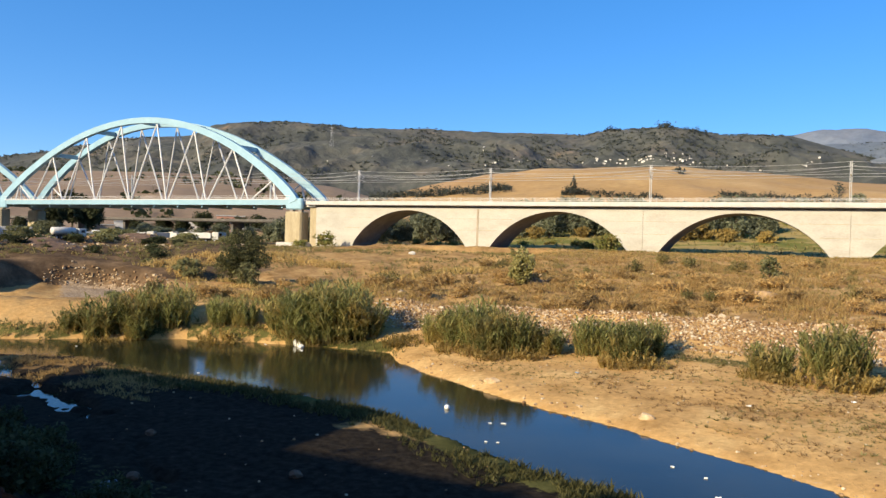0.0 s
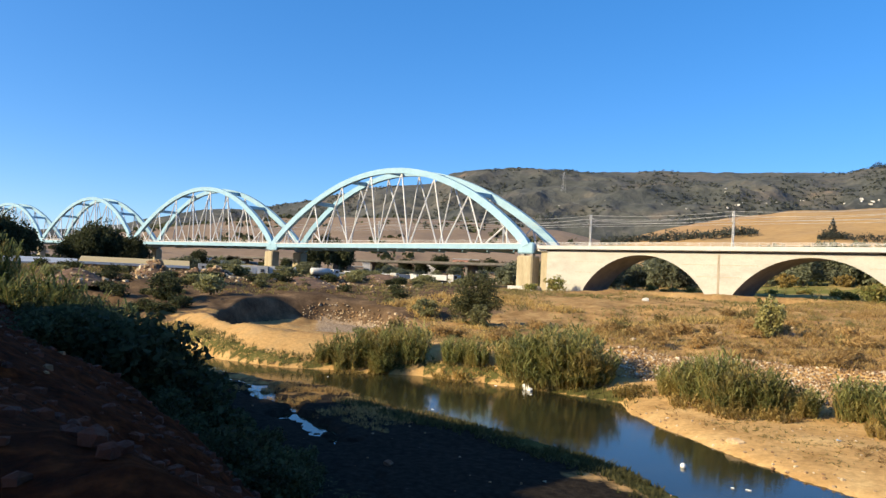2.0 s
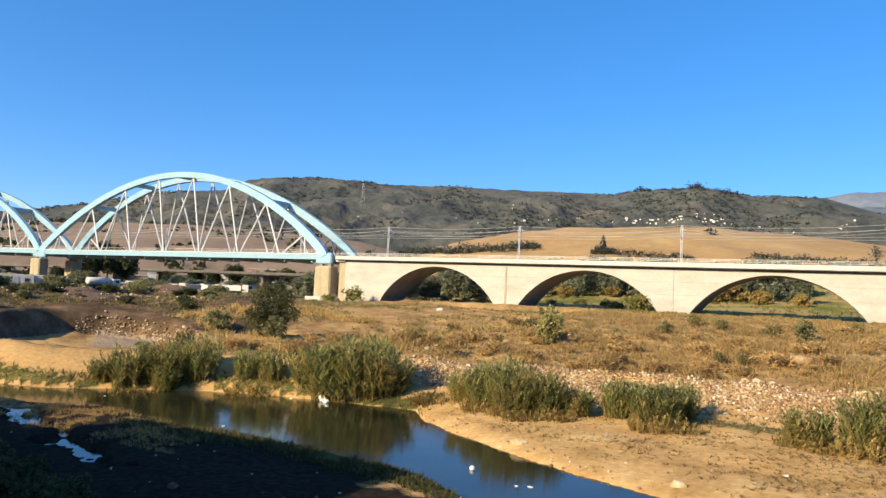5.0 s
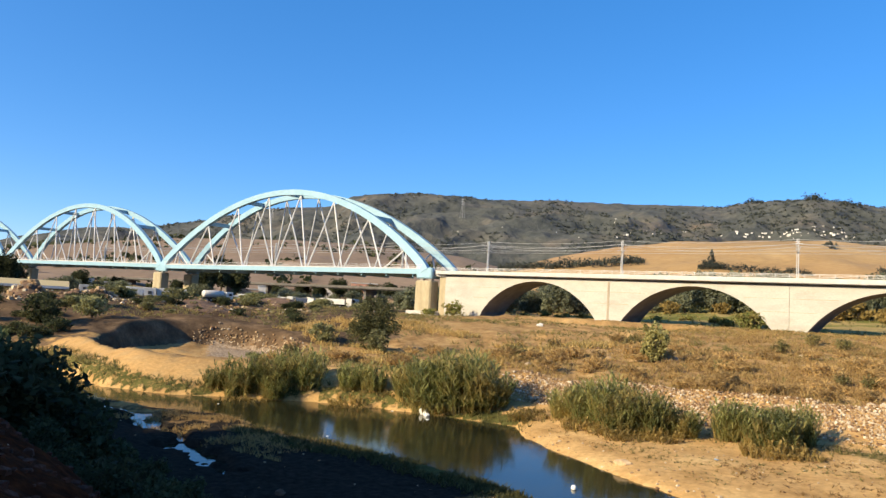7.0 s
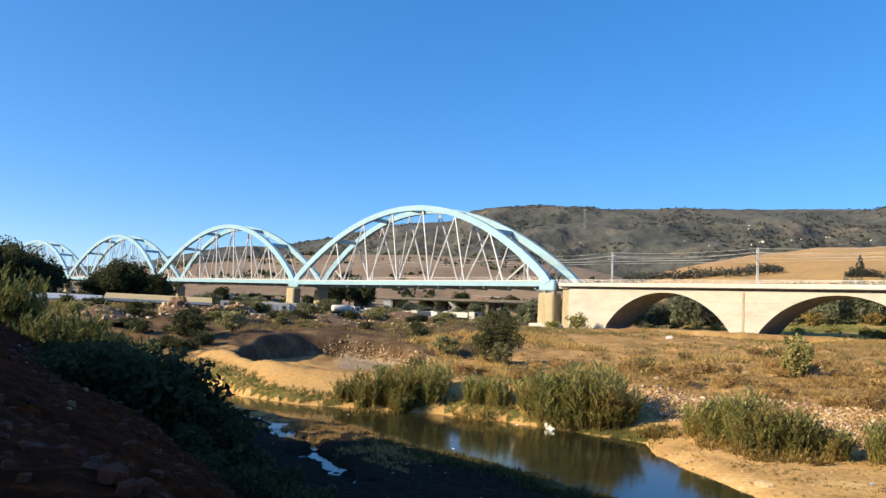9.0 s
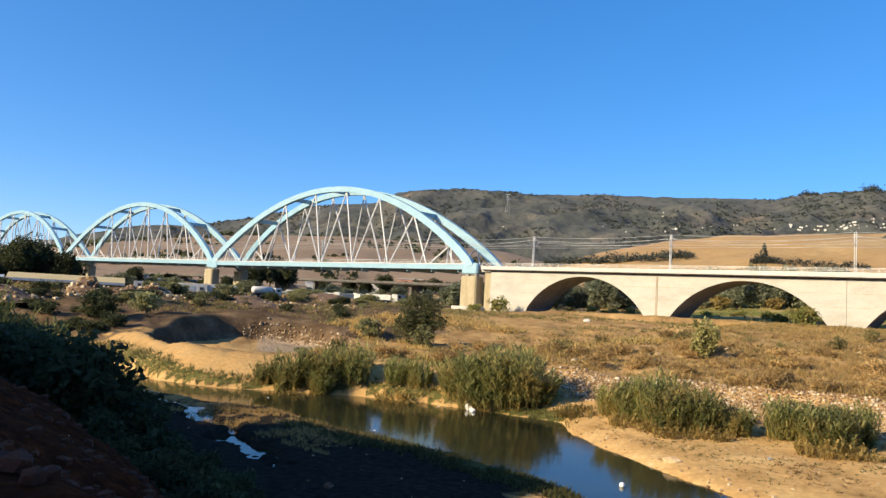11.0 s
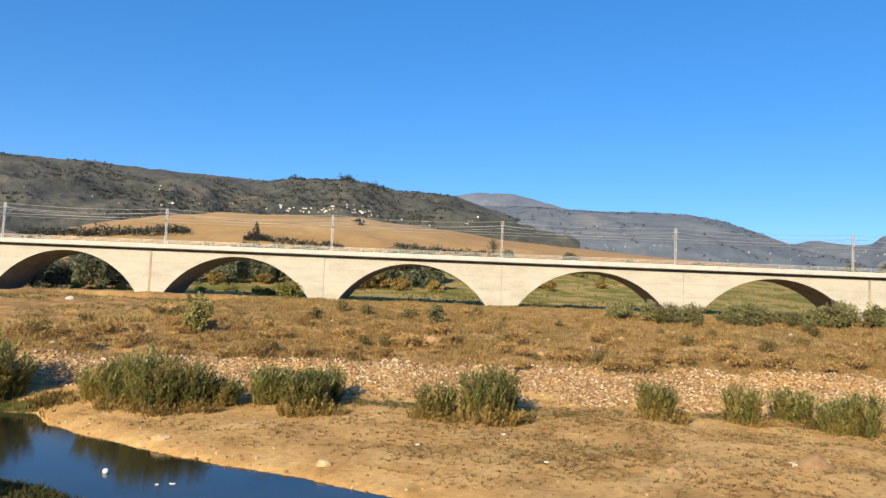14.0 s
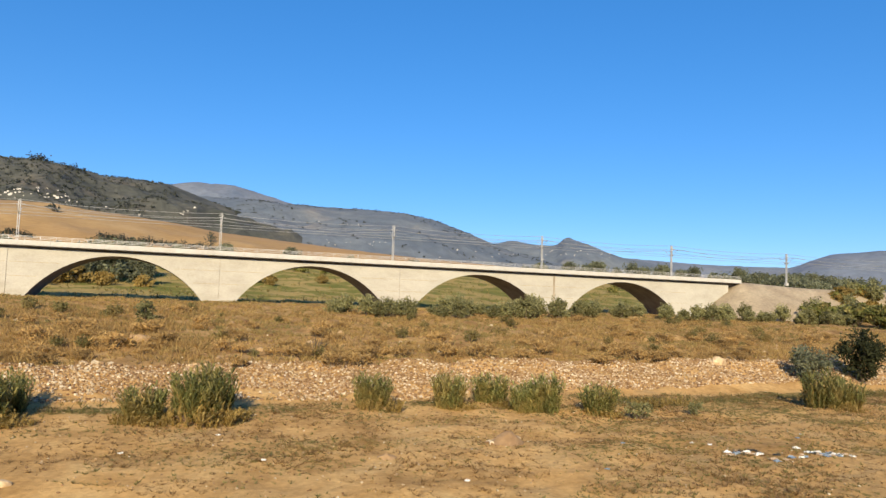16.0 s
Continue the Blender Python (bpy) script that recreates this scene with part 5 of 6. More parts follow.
for i in range(38):
    x = 225 + 260 * i / 37 + rng.uniform(-3, 3)
    ob = copy_thing(far_tree, pose(*spot(x, 410 + rng.uniform(-12, 40), 0.3), 0, 0, rng.uniform(0, 360)))
    ob.scale = (rng.uniform(1.2, 1.7),) * 3

# thickets and dry cane growing on the embankment's flank
for i in range(46):
    x, off = 155 + 75 * (i / 45) ** 1.2 + rng.uniform(-2, 2), rng.uniform(1.0, 11)
    z = WALL_TOP + 0.2 + deck_z(x) - 0.6 * float(step(128, 150, x)) - 0.68 * off
    src = (far_bush, mid_bush, far_bush, base_olive)[i % 4]
    ob = copy_thing(src, pose(x, FACE - 0.6 - off, z - 0.3, 0, 0, rng.uniform(0, 360)))
    s = rng.uniform(0.45, 0.85) if src is not base_olive else rng.uniform(1.0, 1.9)
    ob.scale = (s, s, s)


# ---- hillside trees, scrub and village ----
def on_ridge(surf, az, el):
    """The nearest place on a hill that shows at that azimuth and elevation from the river."""
    for v in np.linspace(0.02, 1, 120):
        z, r = surf(az, v)
        if math.degrees(math.atan2(z - 9, r)) >= el:
            break
    return (-math.sin(radians(az)) * r, math.cos(radians(az)) * r, z)


def hill_scrub(name, label, surf, azs, n, size, material, seed, vmin=0.1, patch=60.0, bias=0.0, per=7):
    g = np.random.default_rng(seed)
    P = []
    for _ in range(n):
        az, v = g.uniform(*azs), g.uniform(vmin, 1.0)
        z, r = surf(az, v)
        x, y = -math.sin(radians(az)) * r, math.cos(radians(az)) * r
        if float(fbm(np.array([x / patch]), np.array([y / patch]), 3, seed)[0]) + g.uniform(-0.15, 0.15) > bias:
            P.append((x, y, z))
    P = np.array(P)
    c = np.repeat(P, per, 0) + g.normal(size=(len(P) * per, 3)) * (size * 0.55, size * 0.55, size * 0.3) + (0, 0, size * 0.3)
    v, f = leaf_quads(c, size * 0.5, g, slim=0.8)
    return tagged(sheet(name, v, f, material), label, "scrub", kind="stuff")


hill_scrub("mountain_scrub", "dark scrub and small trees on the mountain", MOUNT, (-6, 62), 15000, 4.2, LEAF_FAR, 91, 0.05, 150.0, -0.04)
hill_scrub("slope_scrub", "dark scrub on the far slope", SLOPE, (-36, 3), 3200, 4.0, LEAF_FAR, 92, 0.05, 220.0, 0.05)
hill_scrub("valley_scrub", "scrub at the foot of the brown slope", BROWN, (31, 80), 1100, 5.0, LEAF_DARK, 93, 0.02, 60.0, 0.16)


def hill_trees(name, label, surf, line, n, size, seed):
    g = np.random.default_rng(seed)
    P = []
    for i in range(n):
        u = i / max(1, n - 1) * (len(line) - 1)
        k = min(int(u), len(line) - 2)
        az = line[k][0] + (line[k + 1][0] - line[k][0]) * (u - k)
        el = line[k][1] + (line[k + 1][1] - line[k][1]) * (u - k)
        P.append(on_ridge(surf, az + g.normal() * 0.05, el + g.normal() * 0.06))
    P = np.array(P)
    s = size * g.uniform(0.6, 1.25, len(P))
    per = 40
    c = np.repeat(P, per, 0) + g.normal(size=(len(P) * per, 3)) * np.repeat(s, per)[:, None] * (0.34, 0.34, 0.3) + np.repeat(s, per)[:, None] * (0, 0, 0.55)
    v, f = leaf_quads(c, size * 0.15, g, slim=0.8)
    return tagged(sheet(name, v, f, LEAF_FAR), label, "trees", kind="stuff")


hill_trees("tree_line", "dark tree row at the foot of the golden hill", GOLD, ((33, 3.0), (31, 3.3), (28, 3.55), (24.5, 3.9), (22.2, 4.05)), 110, 5, 101)
hill_trees("tree_line", "dark tree row low on the golden hill", GOLD, ((6.4, 3.65), (3, 3.6), (-2.5, 3.4)), 70, 3.6, 102)
hill_trees("tree_clump", "dark cypress clump on the golden hill", GOLD, ((18.0, 3.85), (17.2, 3.95), (16.4, 3.85), (13.5, 3.65), (10.6, 3.6)), 90, 3.2, 103)


def cypress(at, tall, wide, seed):
    g = np.random.default_rng(seed)
    u = g.uniform(0, 1, 420) ** 1.4
    r = wide * (1 - u) ** 0.75 * np.sqrt(g.uniform(0.15, 1, 420)) * (1 + 0.25 * np.sin(u * 17))
    a = g.uniform(0, 6.283, 420)
    c = np.array(at) + np.stack([r * np.cos(a), r * np.sin(a), u * tall], 1)
    v, f = leaf_quads(c, tall * 0.05, g, slim=0.8)
    root = thing("cypress", at, "tall dark cypress on the golden hill", "tree")
    part("trunk", tubes(((0, 0, -1.0), (0, 0, tall * 0.7), wide * 0.12), seg=6), BARK, root)
    sheet("crown", v - np.array(at), f, LEAF_FAR, root)


top_at = on_ridge(GOLD, 17.2, 4.0)
far_off = math.hypot(top_at[0], top_at[1])
cypress(top_at, far_off * 0.022, far_off * 0.0072, 104)
hill_trees("lone_tree", "small round tree on the golden hill", GOLD, ((-1.2, 4.0), (-1.35, 4.0)), 3, 5, 105)
hill_trees("lone_tree", "small dark bush on the golden hill", GOLD, ((9.5, 5.5), (9.3, 5.5)), 2, 7, 106)
hill_trees("ridge_trees", "trees on the skyline of the mountain", MOUNT, ((14.9, 8.75), (14.2, 8.75)), 8, 11, 107)
hill_trees("ridge_trees", "trees on the mountain summit", MOUNT, ((10.9, 8.95), (10.2, 8.9)), 9, 12, 108)
hill_trees("ridge_trees", "trees on the shoulder of the mountain", MOUNT, ((8.9, 8.65), (7.6, 8.4)), 9, 9, 109)

HOUSE_LABEL = "small whitewashed flat-roofed village house on the hillside"


def house(at, w, d, h, turn, wall=WALL_WHITE, label=HOUSE_LABEL):
    root = thing("house", at, label, "house", "village houses", turn=turn)
    part("wall", boxes((-w / 2, w / 2, -d / 2, d / 2, -4, h)), wall, root)
    part("roof", boxes((-w / 2 - 0.3, w / 2 + 0.3, -d / 2 - 0.3, d / 2 + 0.3, h + 0.004, h + 0.5)), DECK_WHITE, root)
    me = None
    for sx_ in (-0.3, 0.0, 0.3):
        for fl in range(max(1, int(h / 3.2))):
            o = part("window", boxes((-0.7, 0.7, -0.05, 0.0, 0, 1.4)), DARK_GLASS, root) if me is None else link("window", me, None, root)
            me = me or o.data
            o.location = (sx_ * w, -d / 2 - 0.004, 1.0 + fl * 3.1)
    return root


g3 = np.random.default_rng(5)
house_a = house(on_ridge(MOUNT, 12.0, 6.3), 13, 10, 7, 10)
house_b = house(on_ridge(MOUNT, 9.2, 6.35), 17, 11, 9.5, -14)
for surf, azs, els, n, big in ((MOUNT, (8.3, 16.0), (6.1, 6.55), 34, 1.0), (MOUNT, (8.5, 12.0), (6.5, 7.0), 14, 1.0), (MOUNT, (16.0, 24.0), (6.15, 6.6), 9, 0.9), (MOUNT, (24.0, 43.0), (5.6, 7.2), 7, 0.8), (MOUNT, (-2.0, 8.0), (5.6, 6.3), 10, 0.9),
                               (SLOPE, (-16.0, -9.5), (4.1, 4.6), 12, 0.55), (SLOPE, (-14.0, -5.0), (5.3, 6.0), 6, 0.5), (SLOPE, (-27.0, -17.0), (3.6, 4.2), 9, 0.8), (PEAK, (-32.0, -26.5), (4.0, 4.6), 14, 1.0)):
    for i in range(n):
        at = on_ridge(surf, g3.uniform(*azs), g3.uniform(*els))
        ob = copy_thing(house_a if i % 3 else house_b, pose(*at, 0, 0, math.degrees(math.atan2(-at[0], at[1])) + g3.uniform(-30, 30)))
        s = big * g3.uniform(0.16, 0.34)
        ob.scale = (s, s, s * g3.uniform(0.8, 1.2))

house_a.scale = house_b.scale = (0.36, 0.36, 0.36)


def pylon(at, tall):
    root = thing("transmission_pylon", at, "grey lattice power pylon on the mountain", "pylon", "power pylons")
    bm = bmesh.new()
    for a, b in ((-1, -1), (1, -1), (1, 1), (-1, 1)):
        tube(bm, (a * tall * 0.09, b * tall * 0.09, -2), (a * 0.5, b * 0.5, tall), 0.2, 0.14, 4)
    for i in range(8):
        z0, z1 = tall * i / 8, tall * (i + 1) / 8
        w0, w1 = tall * 0.09 * (1 - i / 8) + 0.5, tall * 0.09 * (1 - (i + 1) / 8) + 0.5
        tube(bm, (-w0, -w0, z0), (w1, -w1, z1), 0.1, seg=4)
        tube(bm, (w0, -w0, z0), (-w1, -w1, z1), 0.1, seg=4)
    part("tower", bm, GALVANISED, root)
    for z in (0.7, 0.83, 0.96):
        part("crossarm", tubes(((-tall * 0.13, 0, tall * z), (tall * 0.13, 0, tall * z), 0.3), seg=4), GALVANISED, root)
    return root


pylon(on_ridge(MOUNT, 36.2, 6.9), 46)
pylon(on_ridge(MOUNT, 51.0, 5.6), 40)


# ---- the works yard on the far bank ----
def shed(at, length, deep, high, roof, wall, label, turn):
    root = thing("shed", at, label, "shed", turn=turn)
    part("wall", boxes((-length / 2, length / 2, 0, deep, -1.5, high * 0.55)), wall, root)
    bm = bmesh.new()
    v = [bm.verts.new(p) for s in (-1, 1) for p in ((s * (length / 2 + 0.4), -0.9, high * 0.5), (s * (length / 2 + 0.4), -0.9, high * 0.62), (s * (length / 2 + 0.4), deep * 0.5, high), (s * (length / 2 + 0.4), deep + 0.9, high * 0.62), (s * (length / 2 + 0.4), deep + 0.9, high * 0.5), (s * (length / 2 + 0.4), deep * 0.5, high * 0.88))]
    for i in range(6):
        j = (i + 1) % 6
        bm.faces.new((v[i], v[j], v[6 + j], v[6 + i]))
    bm.faces.new(v[:6][::-1])
    bm.faces.new(v[6:])
    bmesh.ops.recalc_face_normals(bm, faces=bm.faces)
    part("roof", bm, roof, root)
    part("gutter", boxes((-length / 2 - 0.4, length / 2 + 0.4, -1.05, -0.9, high * 0.5, high * 0.66)), WALL_WHITE, root)
    for i in range(int(length / 4)):
        part("post", boxes((-length / 2 + 0.5 + i * 4, -length / 2 + 0.7 + i * 4, -0.7, -0.5, -1.5, high * 0.5)), DARK_CONCRETE, root)
    return root


def at_polar(az, r, dz=0.0):
    x, y = -math.sin(radians(az)) * r, math.cos(radians(az)) * r
    return (x, y, height(x, y) + dz)


shed(at_polar(68.3, 164, -1.1), 20.5, 8, 3.2, SHED_ROOF, SHED_WALL, "long low shed with a yellow sheet roof", 66)
shed(at_polar(74.6, 174, -1.0), 14.5, 8, 3.0, SHED_GREY, SHED_WALL, "low shed with a grey sheet roof", 72)


def container(at, turn, label="white site container with small windows"):
    root = thing("site_container", at, label, "container", "site containers", turn=turn)
    part("body", boxes((-3, 3, -1.2, 1.2, 0, 2.6), bevel=0.06), PAINT_WHITE, root)
    for x in (-2.0, 1.4):
        part("window", boxes((x, x + 0.8, -1.25, -1.204, 1.2, 1.9)), DARK_GLASS, root)
    part("door", boxes((-0.5, 0.4, -1.24, -1.204, 0.1, 2.1)), SHED_GREY, root)
    return root


c0 = container(at_polar(59.9, 167, -0.6), 58)
for az, r in ((57.8, 168), (63.2, 225)):
    copy_thing(c0, pose(*at_polar(az, r, -0.6), 0, 0, az - 2))


def wheels(root, places, rad):
    for x, y in places:
        w = part("wheel", tubes(((x, y - 0.15, rad), (x, y + 0.15, rad), rad), seg=14), RUBBER, root)
        part("rim", tubes(((x, y - 0.17, rad), (x, y + 0.17, rad), rad * 0.5), seg=10), GALVANISED, w)


def tanker(at, turn):
    root = thing("tanker_truck", at, "dusty white tanker truck parked in the yard", "truck", turn=turn)
    bm = bmesh.new()
    n = 18
    rings = []
    for x, s in ((-4.2, 0.55), (-4.0, 0.95), (-1, 1.0), (1.6, 0.95), (1.8, 0.55)):
        rings.append([bm.verts.new((x, 1.2 * s * math.cos(2 * math.pi * i / n), 2.15 + 1.0 * s * math.sin(2 * math.pi * i / n))) for i in range(n)])
    for a, b in zip(rings[:-1], rings[1:]):
        for i in range(n):
            bm.faces.new((a[i], a[(i + 1) % n], b[(i + 1) % n], b[i]))
    bm.faces.new(rings[0][::-1])
    bm.faces.new(rings[-1])
    bmesh.ops.recalc_face_normals(bm, faces=bm.faces)
    part("tank", bm, PAINT_WHITE, root, smooth=True)
    part("chassis", boxes((-4.4, 4.2, -0.5, 0.5, 0.7, 1.1)), RUBBER, root)
    part("cab", boxes((2.2, 4.3, -1.2, 1.2, 0.8, 2.9), bevel=0.15), PAINT_WHITE, root)
    part("windscreen", boxes((4.304, 4.33, -1.0, 1.0, 1.8, 2.6)), DARK_GLASS, root)
    part("side_window", boxes((2.9, 3.9, -1.24, -1.204, 1.8, 2.5)), DARK_GLASS, root)
    part("mudguard", boxes((-4.2, -1.6, -1.25, -0.9, 1.1, 1.25)), RUBBER, root)
    wheels(root, [(x, y) for x in (-3.4, -2.2, 3.2) for y in (-1.0, 1.0)], 0.5)
    return root


tanker(at_polar(54.6, 152), 82).scale = (0.72, 0.72, 0.72)


def lorry(at, turn, label):
    root = thing("lorry", at, label, "truck", "parked lorries", turn=turn)
    part("cab", boxes((2.4, 4.3, -1.2, 1.2, 0.8, 2.9), bevel=0.15), PAINT_WHITE, root)
    part("windscreen", boxes((4.304, 4.33, -1.0, 1.0, 1.8, 2.6)), DARK_GLASS, root)
    part("load_bed", boxes((-4.2, 2.1, -1.25, 1.25, 1.1, 2.6), bevel=0.08), PAINT_WHITE, root)
    part("chassis", boxes((-4.2, 4.2, -0.5, 0.5, 0.65, 1.1)), RUBBER, root)
    wheels(root, [(x, y) for x in (-3.2, -2.0, 3.2) for y in (-1.0, 1.0)], 0.5)
    return root


l0 = lorry(at_polar(50.9, 230), 100, "white lorry parked in the yard")
for i, (az, r, turn) in enumerate(((48.4, 226, 75), (47.3, 232, 10), (46.2, 228, 50), (52.4, 222, 120), (44.9, 236, 80), (53.6, 214, 60), (50.0, 208, 30), (46.9, 214, 95), (45.4, 210, 20))):
    copy_thing(l0, pose(*at_polar(az, r), 0, 0, turn))


def mixer_tank(at, turn):
    root = thing("storage_tank", at, "rounded white storage tank in the yard", "tank", "storage tanks", turn=turn)
    part("body", tubes(((-2.6, 0, 2.2), (2.6, 0, 2.2), 1.7), ((2.6, 0, 2.2), (3.3, 0, 2.2), 1.7, 1.0), ((-3.3, 0, 2.2), (-2.6, 0, 2.2), 1.0, 1.7), seg=18), PAINT_WHITE, root)
    part("cradle", boxes((-2.2, -1.6, -1.4, 1.4, -0.3, 1.2), (1.6, 2.2, -1.4, 1.4, -0.3, 1.2)), DARK_CONCRETE, root)
    return root


t0 = mixer_tank(at_polar(49.8, 226), 75)
t0.scale = (0.6, 0.6, 0.6)
copy_thing(t0, pose(*at_polar(49.0, 228), 0, 0, 120)).scale = (0.6,) * 3


def heap(name, at, radius, high, material, seed, label, bits=70, stone=0.55):
    g = np.random.default_rng(seed)
    root = thing(name, at, label, "heap")
    n, m = 26, 9
    a, u = np.meshgrid(np.linspace(0, 2 * math.pi, n, endpoint=False), np.linspace(1.15, 0.0, m))
    x, y = np.cos(a) * u * radius, np.sin(a) * u * radius * 0.8
    z = high * (1 - step(0, 1, u)) * (1 + 0.35 * fbm(x * 2 / radius + seed, y * 2 / radius, 3, seed)) - 0.4 * (u > 1)
    sheet("mound", np.stack([x, y, z], -1).reshape(-1, 3), grid_faces(m, n, True)[:, ::-1], material, root)
    if bits:
        q = np.sqrt(g.uniform(0, 1, bits))
        b = g.uniform(0, 6.28, bits)
        px, py = np.cos(b) * q * radius, np.sin(b) * q * radius * 0.8
        pz = high * (1 - step(0, 1, q)) * (1 + 0.35 * fbm(px * 2 / radius + seed, py * 2 / radius, 3, seed)) + 0.05
        s = stone_field("rubble", np.stack([px, py, pz], 1), g.uniform(0.4, 1.2, bits) * stone, "broken pale rubble", STONE_MIX, root, seed)
        s.pop("category", None)
    return root


heap("rubble_heap", at_polar(67.0, 143, -0.2), 5.0, 3.0, DARK_EARTH, 201, "heap of pale rubble beside the shed", 110, 0.8)
heap("rubble_heap", at_polar(62.7, 148, -0.2), 4.6, 2.0, DARK_EARTH, 202, "low heap of broken rubble in the yard", 80, 0.8)
heap("rubble_heap", at_polar(64.2, 140, -0.2), 3.6, 1.5, DARK_EARTH, 203, "low heap of broken rubble in the yard", 60, 0.7)
heap("earth_mound", at_polar(72.0, 128, -0.3), 7.0, 1.8, DARK_EARTH, 204, "dark earth mound with rubble on the far bank", 60, 0.6)
heap("earth_mound", at_polar(56.0, 140, -0.5), 9.0, 1.6, DARK_EARTH, 205, "dark earth mound below the yard", 50, 0.5)
heap("earth_mound", at_polar(50.0, 160, -0.5), 10.0, 2.0, DARK_EARTH, 206, "dark earth mound below the yard", 50, 0.5)
heap("earth_mound", (18.4, 40.4, height(18.4, 40.4) - 0.15), 1.6, 0.8, EARTH, 207, "small hump of bare earth on the sandy flat", 14, 0.3)
heap("earth_mound", (-29.0, 79.0, height(-29, 79) - 0.2), 3.2, 0.9, EARTH, 208, "bare sandy hump beside the bush", 10, 0.3)
# pale rubble along the back of the pit
g4 = np.random.default_rng(8)
a = g4.uniform(-0.2, 1.5, 300)
q = g4.normal(0.95, 0.03, 300)
ua, ub = np.cos(a) * q * PIT[2], np.sin(a) * q * PIT[3]
px, py = PIT[0] - 0.819 * ua + 0.574 * ub, PIT[1] + 0.574 * ua + 0.819 * ub
stone_field("pit_rubble", np.stack([px, py, land(px, py) + 0.05], 1), g4.uniform(0.15, 0.42, 300), "pale broken stone along the back of the pit", STONE_MIX, None, 9)

# dark bushes and weeds over the far bank below the yard
dark_bush = shrub("bush", at_polar(63.0, 116), (3.0, 2.6, 1.7), 900, 0.28, LEAF_OLIVE, "dark green bush on the far bank", 301, "far bank bushes")
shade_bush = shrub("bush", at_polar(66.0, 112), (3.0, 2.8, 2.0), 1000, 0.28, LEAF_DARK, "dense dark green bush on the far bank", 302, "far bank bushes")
for i in range(150):
    az, r = rng.uniform(47, 84), rng.uniform(100, 156)
    if 3 < i < 40:
        az, r = rng.uniform(61, 76), rng.uniform(100, 132)
    x, y, z = at_polar(az, r, -0.2)
    if pit_at(x, y)[0] < 1.4:
        continue
    ob = copy_thing(dark_bush if i % 3 == 0 else shade_bush, pose(x, y, z, 0, 0, rng.uniform(0, 360)))
    s = rng.uniform(0.25, 0.6)
    ob.scale = (s * 1.2, s * 1.2, s)
copy_thing(dark_bush, pose(*at_polar(51.5, 92, -0.1), 0, 0, 20)).scale = (0.5, 0.5, 0.6)
copy_thing(dark_bush, pose(*at_polar(46.5, 108, -0.1), 0, 0, 80)).scale = (0.8, 0.8, 0.9)

for i in range(50):
    az, r = rng.uniform(43, 63), rng.uniform(150, 215)
    ob = copy_thing(dark_bush, pose(*at_polar(az, r, -0.3), 0, 0, rng.uniform(0, 360)))
    s = rng.uniform(0.3, 0.9)
    ob.scale = (s * 1.3, s * 1.2, s)
# trees beyond the road bridge
for i in range(44):
    az, r = rng.uniform(41, 66), rng.uniform(262, 345)
    ob = copy_thing(far_tree, pose(*at_polar(az, r, -0.4), 0, 0, rng.uniform(0, 360)))
    s = rng.uniform(0.35, 0.75)
    ob.scale = (s * 1.3, s * 1.2, s)
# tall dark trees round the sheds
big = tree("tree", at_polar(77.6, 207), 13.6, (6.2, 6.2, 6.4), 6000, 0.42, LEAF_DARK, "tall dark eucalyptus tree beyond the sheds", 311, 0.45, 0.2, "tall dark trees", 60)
for i, (az, r, s) in enumerate(((81.5, 190, 1.02), (79.8, 200, 0.95), (78.6, 215, 0.98), (76.6, 210, 0.82), (75.6, 205, 0.70), (82.8, 200, 0.95), (84.5, 190, 1.0), (72.4, 215, 0.66), (71.4, 205, 0.74), (70.4, 208, 0.80), (69.6, 210, 0.74), (68.8, 204, 0.64), (80.6, 230, 1.02), (77.4, 235, 0.92), (68.2, 215, 0.55))):
    ob = copy_thing(big, pose(*at_polar(az, r, -0.4), 0, 0, 71 * i % 360))
    s *= 1.12
    ob.scale = (s, s, s * (0.94 + 0.03 * (i % 5)))
# unseen trees added behind the camera to roughen the shadow's edge
for x, y, k in ((-50.5, -7.5, 0.92), (-43.5, -6.5, 0.98), (-36.5, -8.5, 0.84), (-28.0, -7.0, 0.66), (-23.0, -8.0, 0.70), (-58.5, -7.0, 0.66), (-17.0, -9.0, 0.66)):
    copy_thing(big, pose(x, y, 7.0, 0, 0, x * 31 % 360)).scale = (k * 0.8, k * 0.8, k)
wide = tree("tree", at_polar(54.4, 322), 19.0, (8.5, 8.0, 7.5), 3600, 0.7, LEAF_DARK, "broad dark tree behind the steel bridge", 312, 0.6, 0.1, "trees behind the bridge", 50)
for i, (az, r, s) in enumerate(((53.2, 300, 0.75), (55.6, 310, 0.7), (48.3, 360, 0.62), (47.0, 350, 0.55), (45.6, 370, 0.7), (44.2, 360, 0.55), (42.8, 350, 0.6), (41.5, 360, 0.62), (40.2, 345, 0.55), (64.0, 300, 0.5), (61.5, 330, 0.42), (57.5, 350, 0.45), (50.2, 370, 0.5), (39.2, 300, 0.55))):
    copy_thing(wide, pose(*at_polar(az, r, -0.4), 0, 0, 97 * i % 360)).scale = (s,) * 3

# the road bridge beyond the railway
road = thing("road_bridge", (0, 0, 0), "long low grey concrete road bridge beyond the railway", "bridge")
# concrete darkened to stand for the shadow lying on the road bridge
SHADOWED_CONCRETE = surface("shadowed_concrete", ((0.3, (0.075, 0.068, 0.060)), (0.7, (0.14, 0.128, 0.115))), 0.4, 0.95, bump=0.15)
part("deck", boxes((-620, -175, 236, 247, 14.7, 15.35)), SHADOWED_CONCRETE, road)
